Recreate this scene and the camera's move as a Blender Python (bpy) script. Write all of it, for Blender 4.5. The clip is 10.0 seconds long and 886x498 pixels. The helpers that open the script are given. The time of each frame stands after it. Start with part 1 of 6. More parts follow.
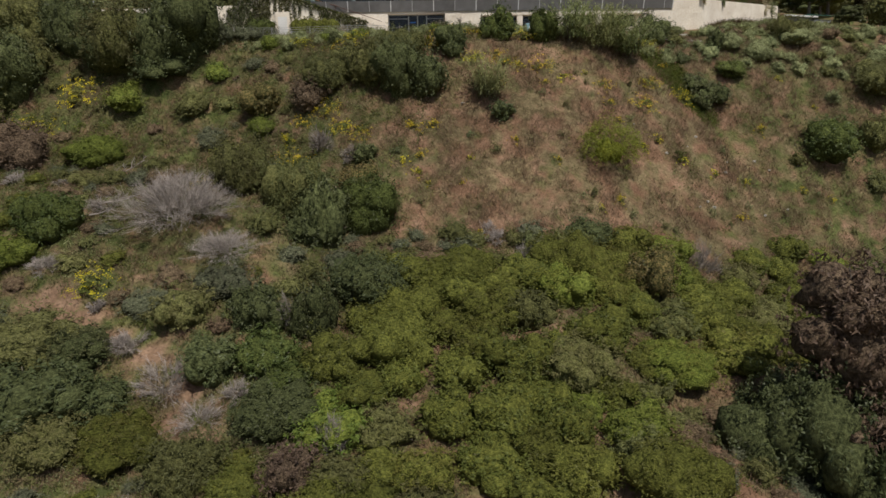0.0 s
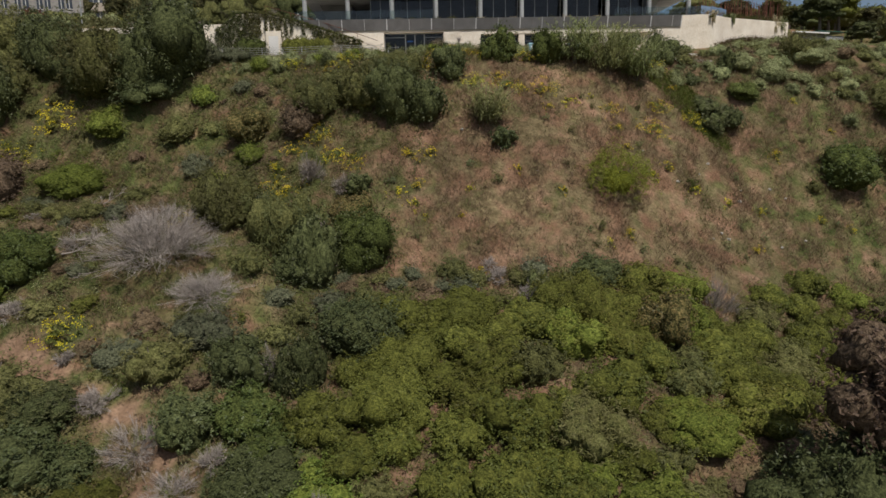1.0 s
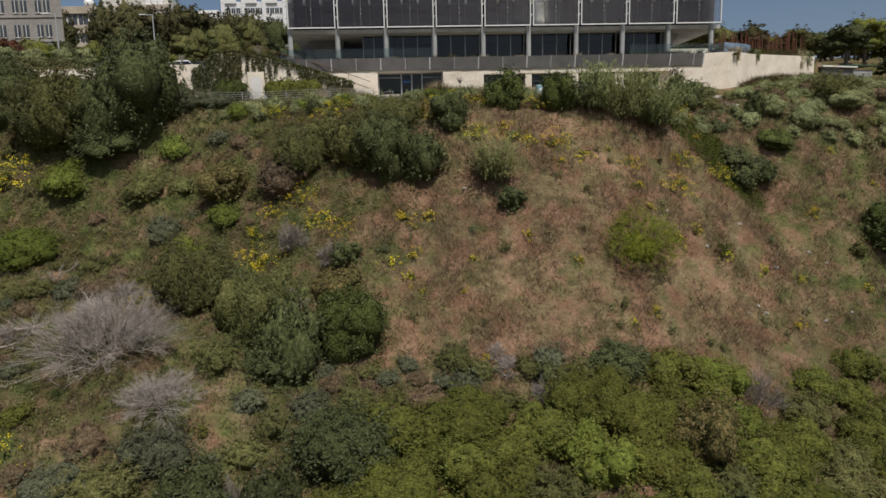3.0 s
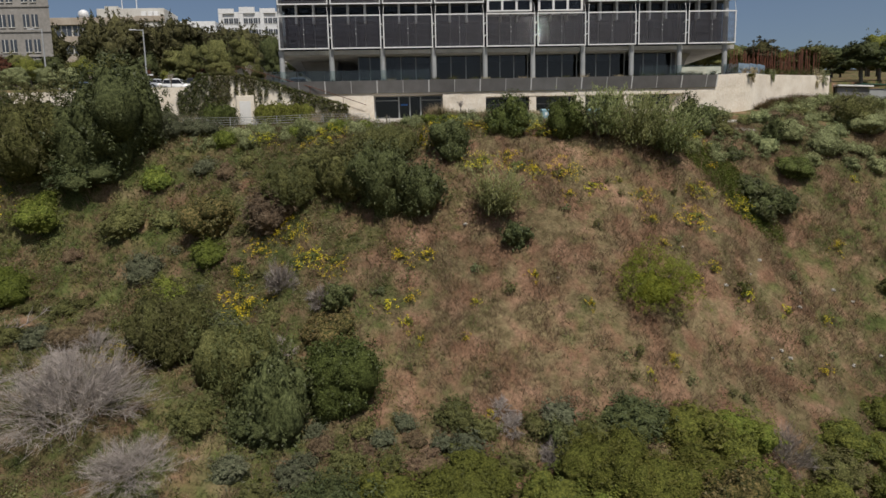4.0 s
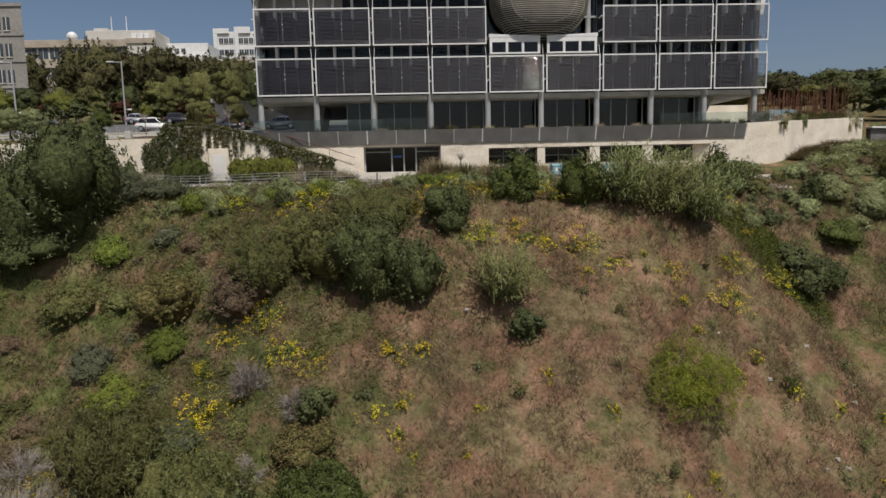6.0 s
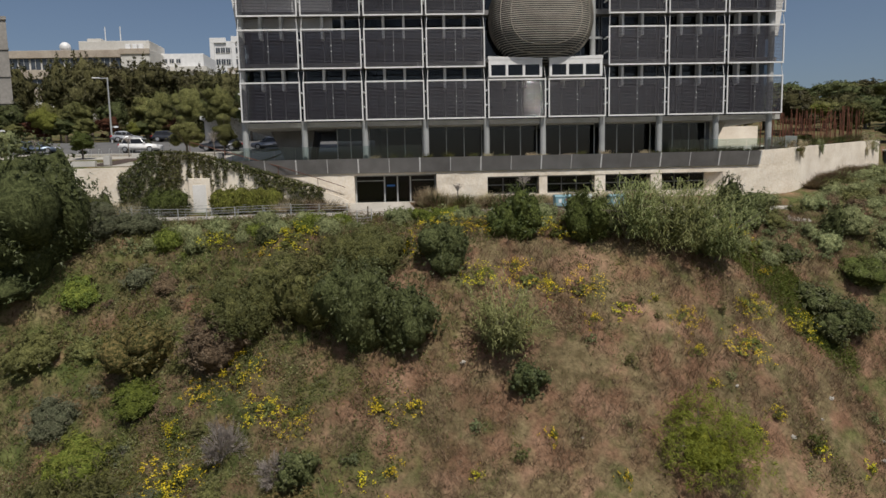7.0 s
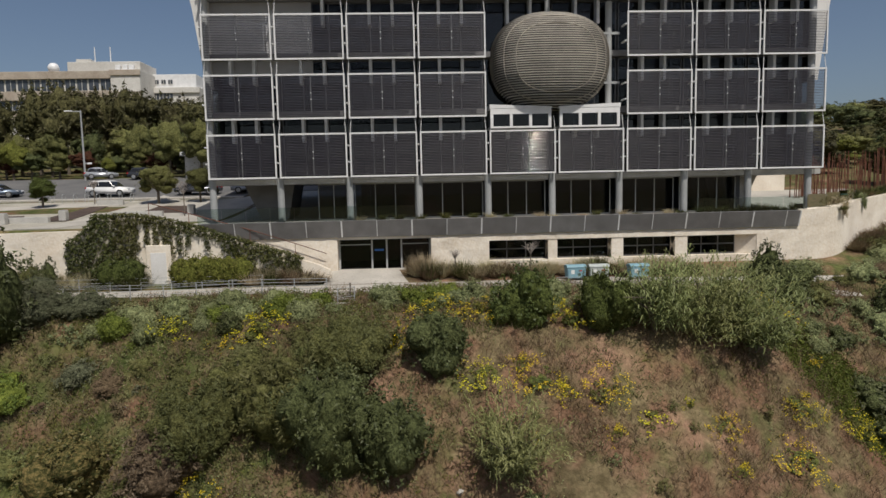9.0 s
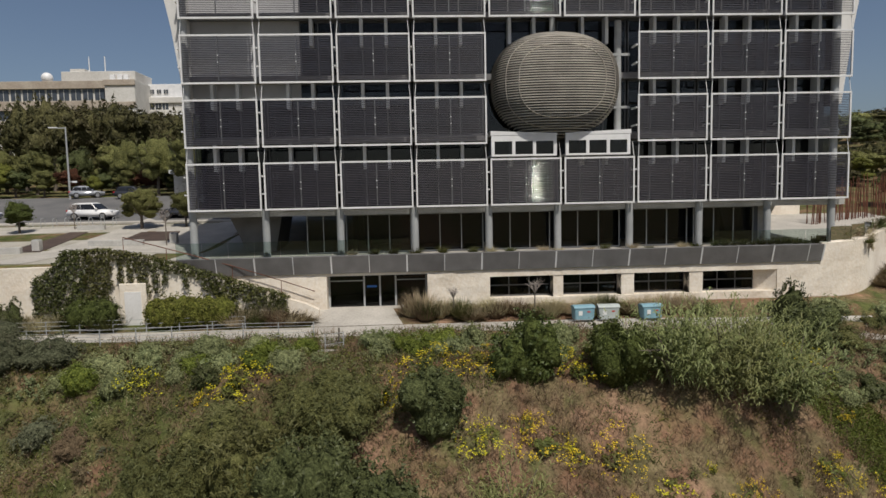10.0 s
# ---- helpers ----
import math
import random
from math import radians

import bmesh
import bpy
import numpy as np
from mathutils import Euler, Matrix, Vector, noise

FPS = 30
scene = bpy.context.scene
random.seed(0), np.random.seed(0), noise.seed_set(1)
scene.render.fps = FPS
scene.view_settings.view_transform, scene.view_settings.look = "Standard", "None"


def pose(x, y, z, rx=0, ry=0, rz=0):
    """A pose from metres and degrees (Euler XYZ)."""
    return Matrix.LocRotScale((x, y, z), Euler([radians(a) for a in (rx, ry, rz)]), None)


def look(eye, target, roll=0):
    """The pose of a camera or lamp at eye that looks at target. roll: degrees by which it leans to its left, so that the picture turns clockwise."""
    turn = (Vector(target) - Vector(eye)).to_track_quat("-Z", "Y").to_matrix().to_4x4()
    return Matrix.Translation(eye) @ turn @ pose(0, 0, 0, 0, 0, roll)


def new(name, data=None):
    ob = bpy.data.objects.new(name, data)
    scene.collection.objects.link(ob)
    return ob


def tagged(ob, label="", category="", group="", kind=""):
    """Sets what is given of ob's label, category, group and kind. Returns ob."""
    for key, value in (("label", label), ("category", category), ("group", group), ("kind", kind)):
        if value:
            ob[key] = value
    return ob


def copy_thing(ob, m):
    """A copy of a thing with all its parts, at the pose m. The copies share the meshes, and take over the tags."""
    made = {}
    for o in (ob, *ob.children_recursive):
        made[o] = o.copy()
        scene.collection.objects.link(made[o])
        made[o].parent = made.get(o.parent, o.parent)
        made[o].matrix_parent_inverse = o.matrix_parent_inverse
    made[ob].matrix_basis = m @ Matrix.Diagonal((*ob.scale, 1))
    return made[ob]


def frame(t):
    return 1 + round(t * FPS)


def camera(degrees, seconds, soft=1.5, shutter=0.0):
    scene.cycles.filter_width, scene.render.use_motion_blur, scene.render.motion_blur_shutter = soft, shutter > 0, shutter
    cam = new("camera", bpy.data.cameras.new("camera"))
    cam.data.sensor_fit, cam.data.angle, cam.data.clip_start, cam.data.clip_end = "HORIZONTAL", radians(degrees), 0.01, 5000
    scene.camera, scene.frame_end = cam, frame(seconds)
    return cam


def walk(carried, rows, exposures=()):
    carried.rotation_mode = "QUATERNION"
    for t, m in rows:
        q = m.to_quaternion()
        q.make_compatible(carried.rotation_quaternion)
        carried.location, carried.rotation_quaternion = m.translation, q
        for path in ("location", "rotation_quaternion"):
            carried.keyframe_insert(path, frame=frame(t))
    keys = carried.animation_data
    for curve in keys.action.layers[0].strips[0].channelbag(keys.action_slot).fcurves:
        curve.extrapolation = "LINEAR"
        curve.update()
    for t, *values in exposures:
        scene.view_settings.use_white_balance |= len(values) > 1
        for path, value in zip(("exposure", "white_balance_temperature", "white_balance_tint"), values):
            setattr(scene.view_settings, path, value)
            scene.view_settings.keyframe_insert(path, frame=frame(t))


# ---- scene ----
cam = camera(68.5, 10.0)
METRES, EYE, TILT, LEAN, TURN = 40.0, -10.75, 0.0, 0.0, -2.6
ROWS = [
    (0, 0, 0, 0, -0.191, -10.455, 1.200),
    (0.5, 0.0026, 0.0436, 0.0209, -0.217, -10.179, 1.213),
    (1, 0.0037, 0.0932, 0.0447, -0.243, -9.883, 1.235),
    (1.5, 0.0036, 0.1376, 0.0664, -0.259, -9.626, 1.266),
    (2, 0.0053, 0.1849, 0.0897, -0.266, -9.329, 1.275),
    (2.5, 0.0062, 0.229, 0.1118, -0.254, -9.072, 1.274),
    (4, 0.0081, 0.3678, 0.1812, -0.301, -8.230, 1.293),
    (4.5, 0.0074, 0.412, 0.2035, -0.301, -7.942, 1.297),
    (5, 0.0073, 0.4606, 0.2288, -0.351, -7.664, 1.310),
    (5.5, 0.0096, 0.5041, 0.2517, -0.362, -7.395, 1.322),
    (7, 0.0224, 0.6366, 0.3222, -0.418, -6.599, 1.251),
    (7.5, 0.025, 0.678, 0.3424, -0.432, -6.320, 1.239),
    (8, 0.027, 0.7211, 0.3657, -0.425, -6.040, 1.225),
    (8.5, 0.0296, 0.7617, 0.3871, -0.420, -5.790, 1.201),
    (9, 0.034, 0.8066, 0.4111, -0.385, -5.561, 1.205),
    (9.5, 0.0366, 0.8469, 0.4328, -0.400, -5.360, 1.178),
    (10, 0.0396, 0.8895, 0.4539, -0.386, -5.080, 1.160),
]
walk(cam, [(t, pose(0, 0, EYE, TILT, LEAN, TURN) @ pose(METRES * x, METRES * y, METRES * z, 90 + pitch, roll, yaw)) for t, x, y, z, yaw, pitch, roll in ROWS])

# ---------------------------------------------------------------- light
world = bpy.data.worlds.new("sky")
scene.world = world
world.use_nodes = True
wn = world.node_tree
sky = wn.nodes.new("ShaderNodeTexSky")
sky.sky_type = "NISHITA"
sky.sun_disc = False
SUN_ELEV, SUN_AZ = 58.0, 159.0          # degrees; azimuth clockwise from +y
sky.sun_elevation, sky.sun_rotation = radians(SUN_ELEV), radians(SUN_AZ)
sky.air_density, sky.dust_density, sky.ozone_density = 0.8, 2.2, 0.6
wn.links.new(sky.outputs[0], wn.nodes["Background"].inputs[0])
wn.nodes["Background"].inputs[1].default_value = 0.071
sun_data = bpy.data.lights.new("sun", "SUN")
sun_data.energy, sun_data.angle, sun_data.color = 3.4, radians(0.6), (1.0, 0.95, 0.87)
sun = new("sun", sun_data)
_se, _sa = radians(SUN_ELEV), radians(SUN_AZ)
_sd = Vector((math.sin(_sa) * math.cos(_se), math.cos(_sa) * math.cos(_se), math.sin(_se)))
sun.matrix_world = look(_sd * 200, (0, 0, 0))


# ---------------------------------------------------------------- materials
def surface(name, dark, light, scale=3.0, rough=0.8, bump=0.15, metal=0.0, fine=40.0, spread=0.0, extra=None, coords="Object"):
    """Two-scale procedural paint: broad stains between two colours, fine grain, relief, and a little change from piece to piece."""
    m = bpy.data.materials.new(name)
    m.use_nodes = True
    nt = m.node_tree
    bsdf = nt.nodes["Principled BSDF"]
    tc = nt.nodes.new("ShaderNodeTexCoord")
    n1 = nt.nodes.new("ShaderNodeTexNoise")
    n1.inputs["Scale"].default_value = scale
    n1.inputs["Detail"].default_value = 5
    n2 = nt.nodes.new("ShaderNodeTexNoise")
    n2.inputs["Scale"].default_value = fine
    n2.inputs["Detail"].default_value = 3
    for n in (n1, n2):
        nt.links.new(tc.outputs[coords], n.inputs["Vector"])
    ramp = nt.nodes.new("ShaderNodeValToRGB")
    ramp.color_ramp.elements[0].position, ramp.color_ramp.elements[1].position = 0.3, 0.7
    ramp.color_ramp.elements[0].color, ramp.color_ramp.elements[1].color = (*dark, 1), (*light, 1)
    if extra:
        e = ramp.color_ramp.elements.new(extra[0])
        e.color = (*extra[1], 1)
    nt.links.new(n1.outputs[0], ramp.inputs[0])
    grain = nt.nodes.new("ShaderNodeMix")
    grain.data_type, grain.blend_type = "RGBA", "OVERLAY"
    grain.inputs[0].default_value = 0.35
    nt.links.new(ramp.outputs[0], grain.inputs[6])
    nt.links.new(n2.outputs[0], grain.inputs[7])
    out = grain.outputs[2]
    if spread:
        info = nt.nodes.new("ShaderNodeObjectInfo")
        mr = nt.nodes.new("ShaderNodeMapRange")
        mr.inputs[3].default_value, mr.inputs[4].default_value = 1 - spread, 1 + spread
        nt.links.new(info.outputs["Random"], mr.inputs[0])
        hsv = nt.nodes.new("ShaderNodeHueSaturation")
        nt.links.new(mr.outputs[0], hsv.inputs["Value"])
        nt.links.new(out, hsv.inputs["Color"])
        out = hsv.outputs[0]
    nt.links.new(out, bsdf.inputs["Base Color"])
    bsdf.inputs["Roughness"].default_value, bsdf.inputs["Metallic"].default_value = rough, metal
    if bump:
        b = nt.nodes.new("ShaderNodeBump")
        b.inputs["Strength"].default_value, b.inputs["Distance"].default_value = bump, 0.05
        nt.links.new(n2.outputs[0], b.inputs["Height"])
        nt.links.new(b.outputs[0], bsdf.inputs["Normal"])
    return m


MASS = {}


def leafy(name, dark, light, rough=0.6, spread=0.2, through_light=0.25, hue=0.02):
    """Leaves: each one takes its own shade, each plant its own tone, and some light comes through."""
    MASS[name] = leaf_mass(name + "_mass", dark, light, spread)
    m = bpy.data.materials.new(name)
    m.use_nodes = True
    nt = m.node_tree
    bsdf = nt.nodes["Principled BSDF"]
    geo = nt.nodes.new("ShaderNodeNewGeometry")
    mix = nt.nodes.new("ShaderNodeMix")
    mix.data_type = "RGBA"
    mix.inputs[6].default_value, mix.inputs[7].default_value = (*dark, 1), (*light, 1)
    nt.links.new(geo.outputs["Random Per Island"], mix.inputs[0])
    info = nt.nodes.new("ShaderNodeObjectInfo")
    mr = nt.nodes.new("ShaderNodeMapRange")
    mr.inputs[3].default_value, mr.inputs[4].default_value = 1 - spread, 1 + spread
    nt.links.new(info.outputs["Random"], mr.inputs[0])
    mh = nt.nodes.new("ShaderNodeMapRange")
    mh.inputs[3].default_value, mh.inputs[4].default_value = 0.5 - hue, 0.5 + hue
    wob = nt.nodes.new("ShaderNodeMath")
    wob.operation = "FRACT"
    mul = nt.nodes.new("ShaderNodeMath")
    mul.operation, mul.inputs[1].default_value = "MULTIPLY", 7.31
    nt.links.new(info.outputs["Random"], mul.inputs[0])
    nt.links.new(mul.outputs[0], wob.inputs[0])
    nt.links.new(wob.outputs[0], mh.inputs[0])
    hsv = nt.nodes.new("ShaderNodeHueSaturation")
    nt.links.new(mr.outputs[0], hsv.inputs["Value"])
    nt.links.new(mh.outputs[0], hsv.inputs["Hue"])
    nt.links.new(mix.outputs[2], hsv.inputs["Color"])
    nt.links.new(hsv.outputs[0], bsdf.inputs["Base Color"])
    bsdf.inputs["Roughness"].default_value = rough
    bsdf.inputs["Specular IOR Level"].default_value = 0.25
    if through_light:
        tr = nt.nodes.new("ShaderNodeBsdfTranslucent")
        nt.links.new(hsv.outputs[0], tr.inputs[0])
        ms = nt.nodes.new("ShaderNodeMixShader")
        ms.inputs[0].default_value = through_light
        nt.links.new(bsdf.outputs[0], ms.inputs[1])
        nt.links.new(tr.outputs[0], ms.inputs[2])
        nt.links.new(ms.outputs[0], nt.nodes["Material Output"].inputs[0])
    return m


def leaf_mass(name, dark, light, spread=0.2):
    """The closed mass of small leaves behind the outermost ones: noise paints bright clumps and the shade of gaps
    between them.
    """
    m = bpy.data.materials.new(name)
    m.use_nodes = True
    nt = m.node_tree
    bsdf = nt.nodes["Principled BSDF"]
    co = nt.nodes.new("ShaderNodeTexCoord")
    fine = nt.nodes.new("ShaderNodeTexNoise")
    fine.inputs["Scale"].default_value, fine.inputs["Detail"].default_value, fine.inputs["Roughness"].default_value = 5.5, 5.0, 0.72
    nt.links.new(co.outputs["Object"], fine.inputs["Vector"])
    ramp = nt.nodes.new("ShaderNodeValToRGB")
    # dark end: painted shade of the gaps; bright end: leaf clumps
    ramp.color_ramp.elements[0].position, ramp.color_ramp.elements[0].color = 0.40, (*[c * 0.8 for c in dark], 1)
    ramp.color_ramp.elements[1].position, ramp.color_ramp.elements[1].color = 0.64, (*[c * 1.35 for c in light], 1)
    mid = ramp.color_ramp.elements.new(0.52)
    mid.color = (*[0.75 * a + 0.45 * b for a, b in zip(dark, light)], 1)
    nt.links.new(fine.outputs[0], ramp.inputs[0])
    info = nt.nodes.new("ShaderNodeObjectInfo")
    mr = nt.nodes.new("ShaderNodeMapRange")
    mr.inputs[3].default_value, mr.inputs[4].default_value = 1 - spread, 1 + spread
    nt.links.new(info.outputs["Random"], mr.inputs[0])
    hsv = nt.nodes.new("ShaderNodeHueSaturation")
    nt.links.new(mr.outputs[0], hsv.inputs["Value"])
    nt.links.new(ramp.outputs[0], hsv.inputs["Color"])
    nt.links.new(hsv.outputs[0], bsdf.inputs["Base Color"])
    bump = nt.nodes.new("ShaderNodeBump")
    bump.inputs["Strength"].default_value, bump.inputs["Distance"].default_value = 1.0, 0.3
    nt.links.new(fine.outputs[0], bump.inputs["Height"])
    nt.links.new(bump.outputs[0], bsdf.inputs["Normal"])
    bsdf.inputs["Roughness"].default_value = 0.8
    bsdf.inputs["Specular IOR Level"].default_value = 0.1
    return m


def glazing(name, tint, ior=1.5, rough=0.0):
    m = bpy.data.materials.new(name)
    m.use_nodes = True
    nt = m.node_tree
    tr = nt.nodes.new("ShaderNodeBsdfTransparent")
    tr.inputs[0].default_value = (*tint, 1)
    gl = nt.nodes.new("ShaderNodeBsdfGlossy")
    gl.inputs["Roughness"].default_value = rough
    fr = nt.nodes.new("ShaderNodeFresnel")
    fr.inputs[0].default_value = ior
    ms = nt.nodes.new("ShaderNodeMixShader")
    nt.links.new(fr.outputs[0], ms.inputs[0])
    nt.links.new(tr.outputs[0], ms.inputs[1])
    nt.links.new(gl.outputs[0], ms.inputs[2])
    nt.links.new(ms.outputs[0], nt.nodes["Material Output"].inputs[0])
    return m


M_stone = surface("pale_limestone", (0.66, 0.58, 0.475), (0.83, 0.76, 0.65), 0.5, 0.85, 0.5, fine=6)
M_concrete = surface("concrete", (0.36, 0.35, 0.33), (0.50, 0.49, 0.46), 0.8, 0.8, 0.2, fine=14)
M_paving = surface("pale_paving", (0.36, 0.335, 0.295), (0.47, 0.44, 0.39), 0.6, 0.85, 0.15, fine=9)
M_white = surface("white_painted_metal", (0.68, 0.68, 0.68), (0.80, 0.80, 0.80), 1.5, 0.45, 0.03)
M_whitewall = surface("white_plaster", (0.62, 0.61, 0.59), (0.74, 0.73, 0.71), 0.7, 0.8, 0.08, fine=20)
M_zinc = surface("grey_metal_sheet", (0.16, 0.155, 0.155), (0.23, 0.225, 0.225), 0.9, 0.5, 0.06, metal=0.2, spread=0.12)
M_louvre = surface("dark_louvre_metal", (0.018, 0.016, 0.026), (0.030, 0.027, 0.041), 1.2, 0.45, 0.0)
M_louvre.node_tree.nodes["Principled BSDF"].inputs["Coat Weight"].default_value = 0.8
M_louvre.node_tree.nodes["Principled BSDF"].inputs["Coat Roughness"].default_value = 0.045
M_steel = surface("grey_painted_steel", (0.30, 0.31, 0.31), (0.40, 0.41, 0.41), 1.0, 0.45, 0.03)
M_fin = surface("pale_grey_fin_metal", (0.50, 0.51, 0.52), (0.60, 0.61, 0.62), 1.0, 0.5, 0.02)
# white plaster toned down to grey, for a wall in shade
M_shadedwall = surface("shaded_white_plaster", (0.43, 0.43, 0.44), (0.50, 0.50, 0.51), 0.7, 0.8, 0.08, fine=20)
M_darkframe = surface("dark_window_frame", (0.11, 0.11, 0.115), (0.17, 0.17, 0.175), 2.0, 0.4, 0.02, metal=0.5)
M_podslat = surface("weathered_bronze_slat", (0.34, 0.31, 0.27), (0.52, 0.48, 0.41), 0.8, 0.45, 0.05, metal=0.15, spread=0.1)
M_podcore = surface("dark_pod_core", (0.04, 0.04, 0.04), (0.07, 0.065, 0.06), 1.0, 0.7, 0.05)
# dark tone puts the dimness of the rooms into their colour
M_interior = surface("darkened_interior", (0.070, 0.076, 0.088), (0.13, 0.138, 0.152), 0.5, 0.8, 0.05)
M_glass = glazing("tinted_window_glass", (0.38, 0.42, 0.45))
M_clear = glazing("clear_rail_glass", (0.80, 0.86, 0.85))
M_rust = surface("rusted_steel", (0.09, 0.035, 0.022), (0.20, 0.075, 0.04), 2.5, 0.8, 0.2, spread=0.25)
M_asphalt = surface("sun_bleached_asphalt", (0.10, 0.10, 0.10), (0.16, 0.155, 0.15), 0.3, 0.9, 0.2, fine=12)
M_soil = surface("dark_garden_soil", (0.045, 0.03, 0.025), (0.09, 0.06, 0.045), 0.8, 0.95, 0.4, fine=8)
M_bark = surface("bark", (0.10, 0.08, 0.06), (0.20, 0.17, 0.14), 3.0, 0.9, 0.4, fine=25)
M_twig = surface("bleached_twig", (0.25, 0.215, 0.19), (0.39, 0.345, 0.31), 2.0, 0.9, 0.1)


# ---------------------------------------------------------------- helpers
def mesh_of(name, bm, mat=None, smooth=False):
    me = bpy.data.meshes.new(name)
    bm.to_mesh(me)
    bm.free()
    if mat:
        me.materials.append(mat)
    if smooth:
        me.polygons.foreach_set("use_smooth", [True] * len(me.polygons))
    return me


def part(name, bm, mat, parent=None, label="", smooth=False):
    ob = new(name, mesh_of(name, bm, mat, smooth))
    ob.parent = parent
    if label:
        tagged(ob, label)
    return ob


def share(name, me, parent, m):
    """Another object on the same mesh."""
    ob = new(name, me)
    ob.parent = parent
    ob.matrix_basis = m
    return ob


def thing(name, label, category, at=None, group="", kind=""):
    ob = new(name)
    ob.empty_display_size = 0.2
    if at is not None:
        ob.matrix_basis = at
    return tagged(ob, label, category, group, kind)


def box(bm, x0, x1, y0, y1, z0, z1, bevel=0.0, m=None):
    vs = [bm.verts.new((x, y, z)) for x in (x0, x1) for y in (y0, y1) for z in (z0, z1)]
    if m is not None:
        for v in vs:
            v.co = m @ v.co
    fs = [bm.faces.new([vs[i] for i in f]) for f in ((0, 1, 3, 2), (4, 6, 7, 5), (0, 4, 5, 1), (2, 3, 7, 6), (0, 2, 6, 4), (1, 5, 7, 3))]
    if bevel:
        es = list({e for f in fs for e in f.edges})
        bmesh.ops.bevel(bm, geom=es, offset=bevel, segments=1, affect="EDGES")
    return bm


def boxes(*args, bevel=0.0):
    bm = bmesh.new()
    for a in args:
        box(bm, *a, bevel=bevel)
    return bm


def prism(pts, d0, d1, axis="y"):
    """A solid from a closed outline (a, b), drawn out between d0 and d1 along an axis."""
    bm = bmesh.new()
    put = {"y": lambda a, b, d: (a, d, b), "x": lambda a, b, d: (d, a, b), "z": lambda a, b, d: (a, b, d)}[axis]
    lo = [bm.verts.new(put(a, b, d0)) for a, b in pts]
    hi = [bm.verts.new(put(a, b, d1)) for a, b in pts]
    bm.faces.new(lo)
    bm.faces.new(hi[::-1])
    n = len(pts)
    for i in range(n):
        bm.faces.new((lo[i], hi[i], hi[(i + 1) % n], lo[(i + 1) % n]))
    bmesh.ops.recalc_face_normals(bm, faces=bm.faces)
    return bm


def rod(bm, a, b, r0, r1=None, n=8):
    a, b = Vector(a), Vector(b)
    r1 = r0 if r1 is None else r1
    q = (b - a).to_track_quat("Z", "Y").to_matrix()
    ra = [bm.verts.new(a + q @ Vector((r0 * math.cos(k * math.tau / n), r0 * math.sin(k * math.tau / n), 0))) for k in range(n)]
    rb = [bm.verts.new(b + q @ Vector((r1 * math.cos(k * math.tau / n), r1 * math.sin(k * math.tau / n), 0))) for k in range(n)]
    for k in range(n):
        bm.faces.new((ra[k], ra[(k + 1) % n], rb[(k + 1) % n], rb[k]))
    bm.faces.new(rb)
    bm.faces.new(ra[::-1])
    return bm


def smooth_step(a, b, v):
    u = min(1.0, max(0.0, (v - a) / (b - a)))
    return u * u * (3 - 2 * u)


def along(knots, v):
    """Smooth run through (place, height) pairs."""
    ks = [k[0] for k in knots]
    if v <= ks[0]:
        return knots[0][1]
    if v >= ks[-1]:
        return knots[-1][1]
    i = max(j for j in range(len(ks)) if ks[j] <= v)
    i = min(i, len(ks) - 2)

    def tangent(j):
        if j == 0 or j == len(ks) - 1:
            return 0.0
        return (knots[j + 1][1] - knots[j - 1][1]) / (ks[j + 1] - ks[j - 1])
    h = ks[i + 1] - ks[i]
    u = (v - ks[i]) / h
    a, b = knots[i][1], knots[i + 1][1]
    ta, tb = tangent(i) * h, tangent(i + 1) * h
    return (2 * u**3 - 3 * u**2 + 1) * a + (u**3 - 2 * u**2 + u) * ta + (-2 * u**3 + 3 * u**2) * b + (u**3 - u**2) * tb


# ---------------------------------------------------------------- ground
# Profiles of the hillside from the valley up to the path, at its middle and its two flanks.
HILL_MID = [(-60, -24.0), (-10, -31.0), (20, -30.2), (30, -27.3), (36, -25.2), (44, -22.0), (50.5, -19.7), (55.5, -15.7), (60, -10.2), (64, -5.1), (67.5, -1.9), (70, -1.4), (71.8, -0.8), (74.5, -0.6), (76, -0.3), (77.5, 0.0)]
HILL_RIGHT = [(-60, -26.0), (-10, -33.0), (30, -32.6), (42, -29.9), (50, -27.4), (57, -22.2), (61, -16.4), (65, -11.0), (68, -6.5), (72, -2.5), (74.5, -0.9), (77, -0.1), (80, 0.6), (84, 1.3)]
HILL_LEFT = [(-60, -24.0), (-10, -31.0), (30, -29.0), (36, -26.3), (41, -22.9), (47, -18.7), (52, -15.8), (56, -14.4), (59.4, -13.5), (63.6, -9.9), (66.6, -5.5), (69.5, -2.0), (71.8, -0.9), (74.5, -0.6), (76, -0.2), (77.5, 0.0)]
UPPER = [(70, 3.3), (82, 3.3), (92, 4.0), (102.5, 5.25), (112, 6.5), (118, 7.3), (135, 8.6), (180, 13), (224, 19), (300, 26), (600, 28), (1500, 28)]


def wall_line(x):
    """How far back the retaining wall stands."""
    return 77.0 + 0.66 * max(0.0, x - 31.5) ** 1.02 * smooth_step(30, 38, x)


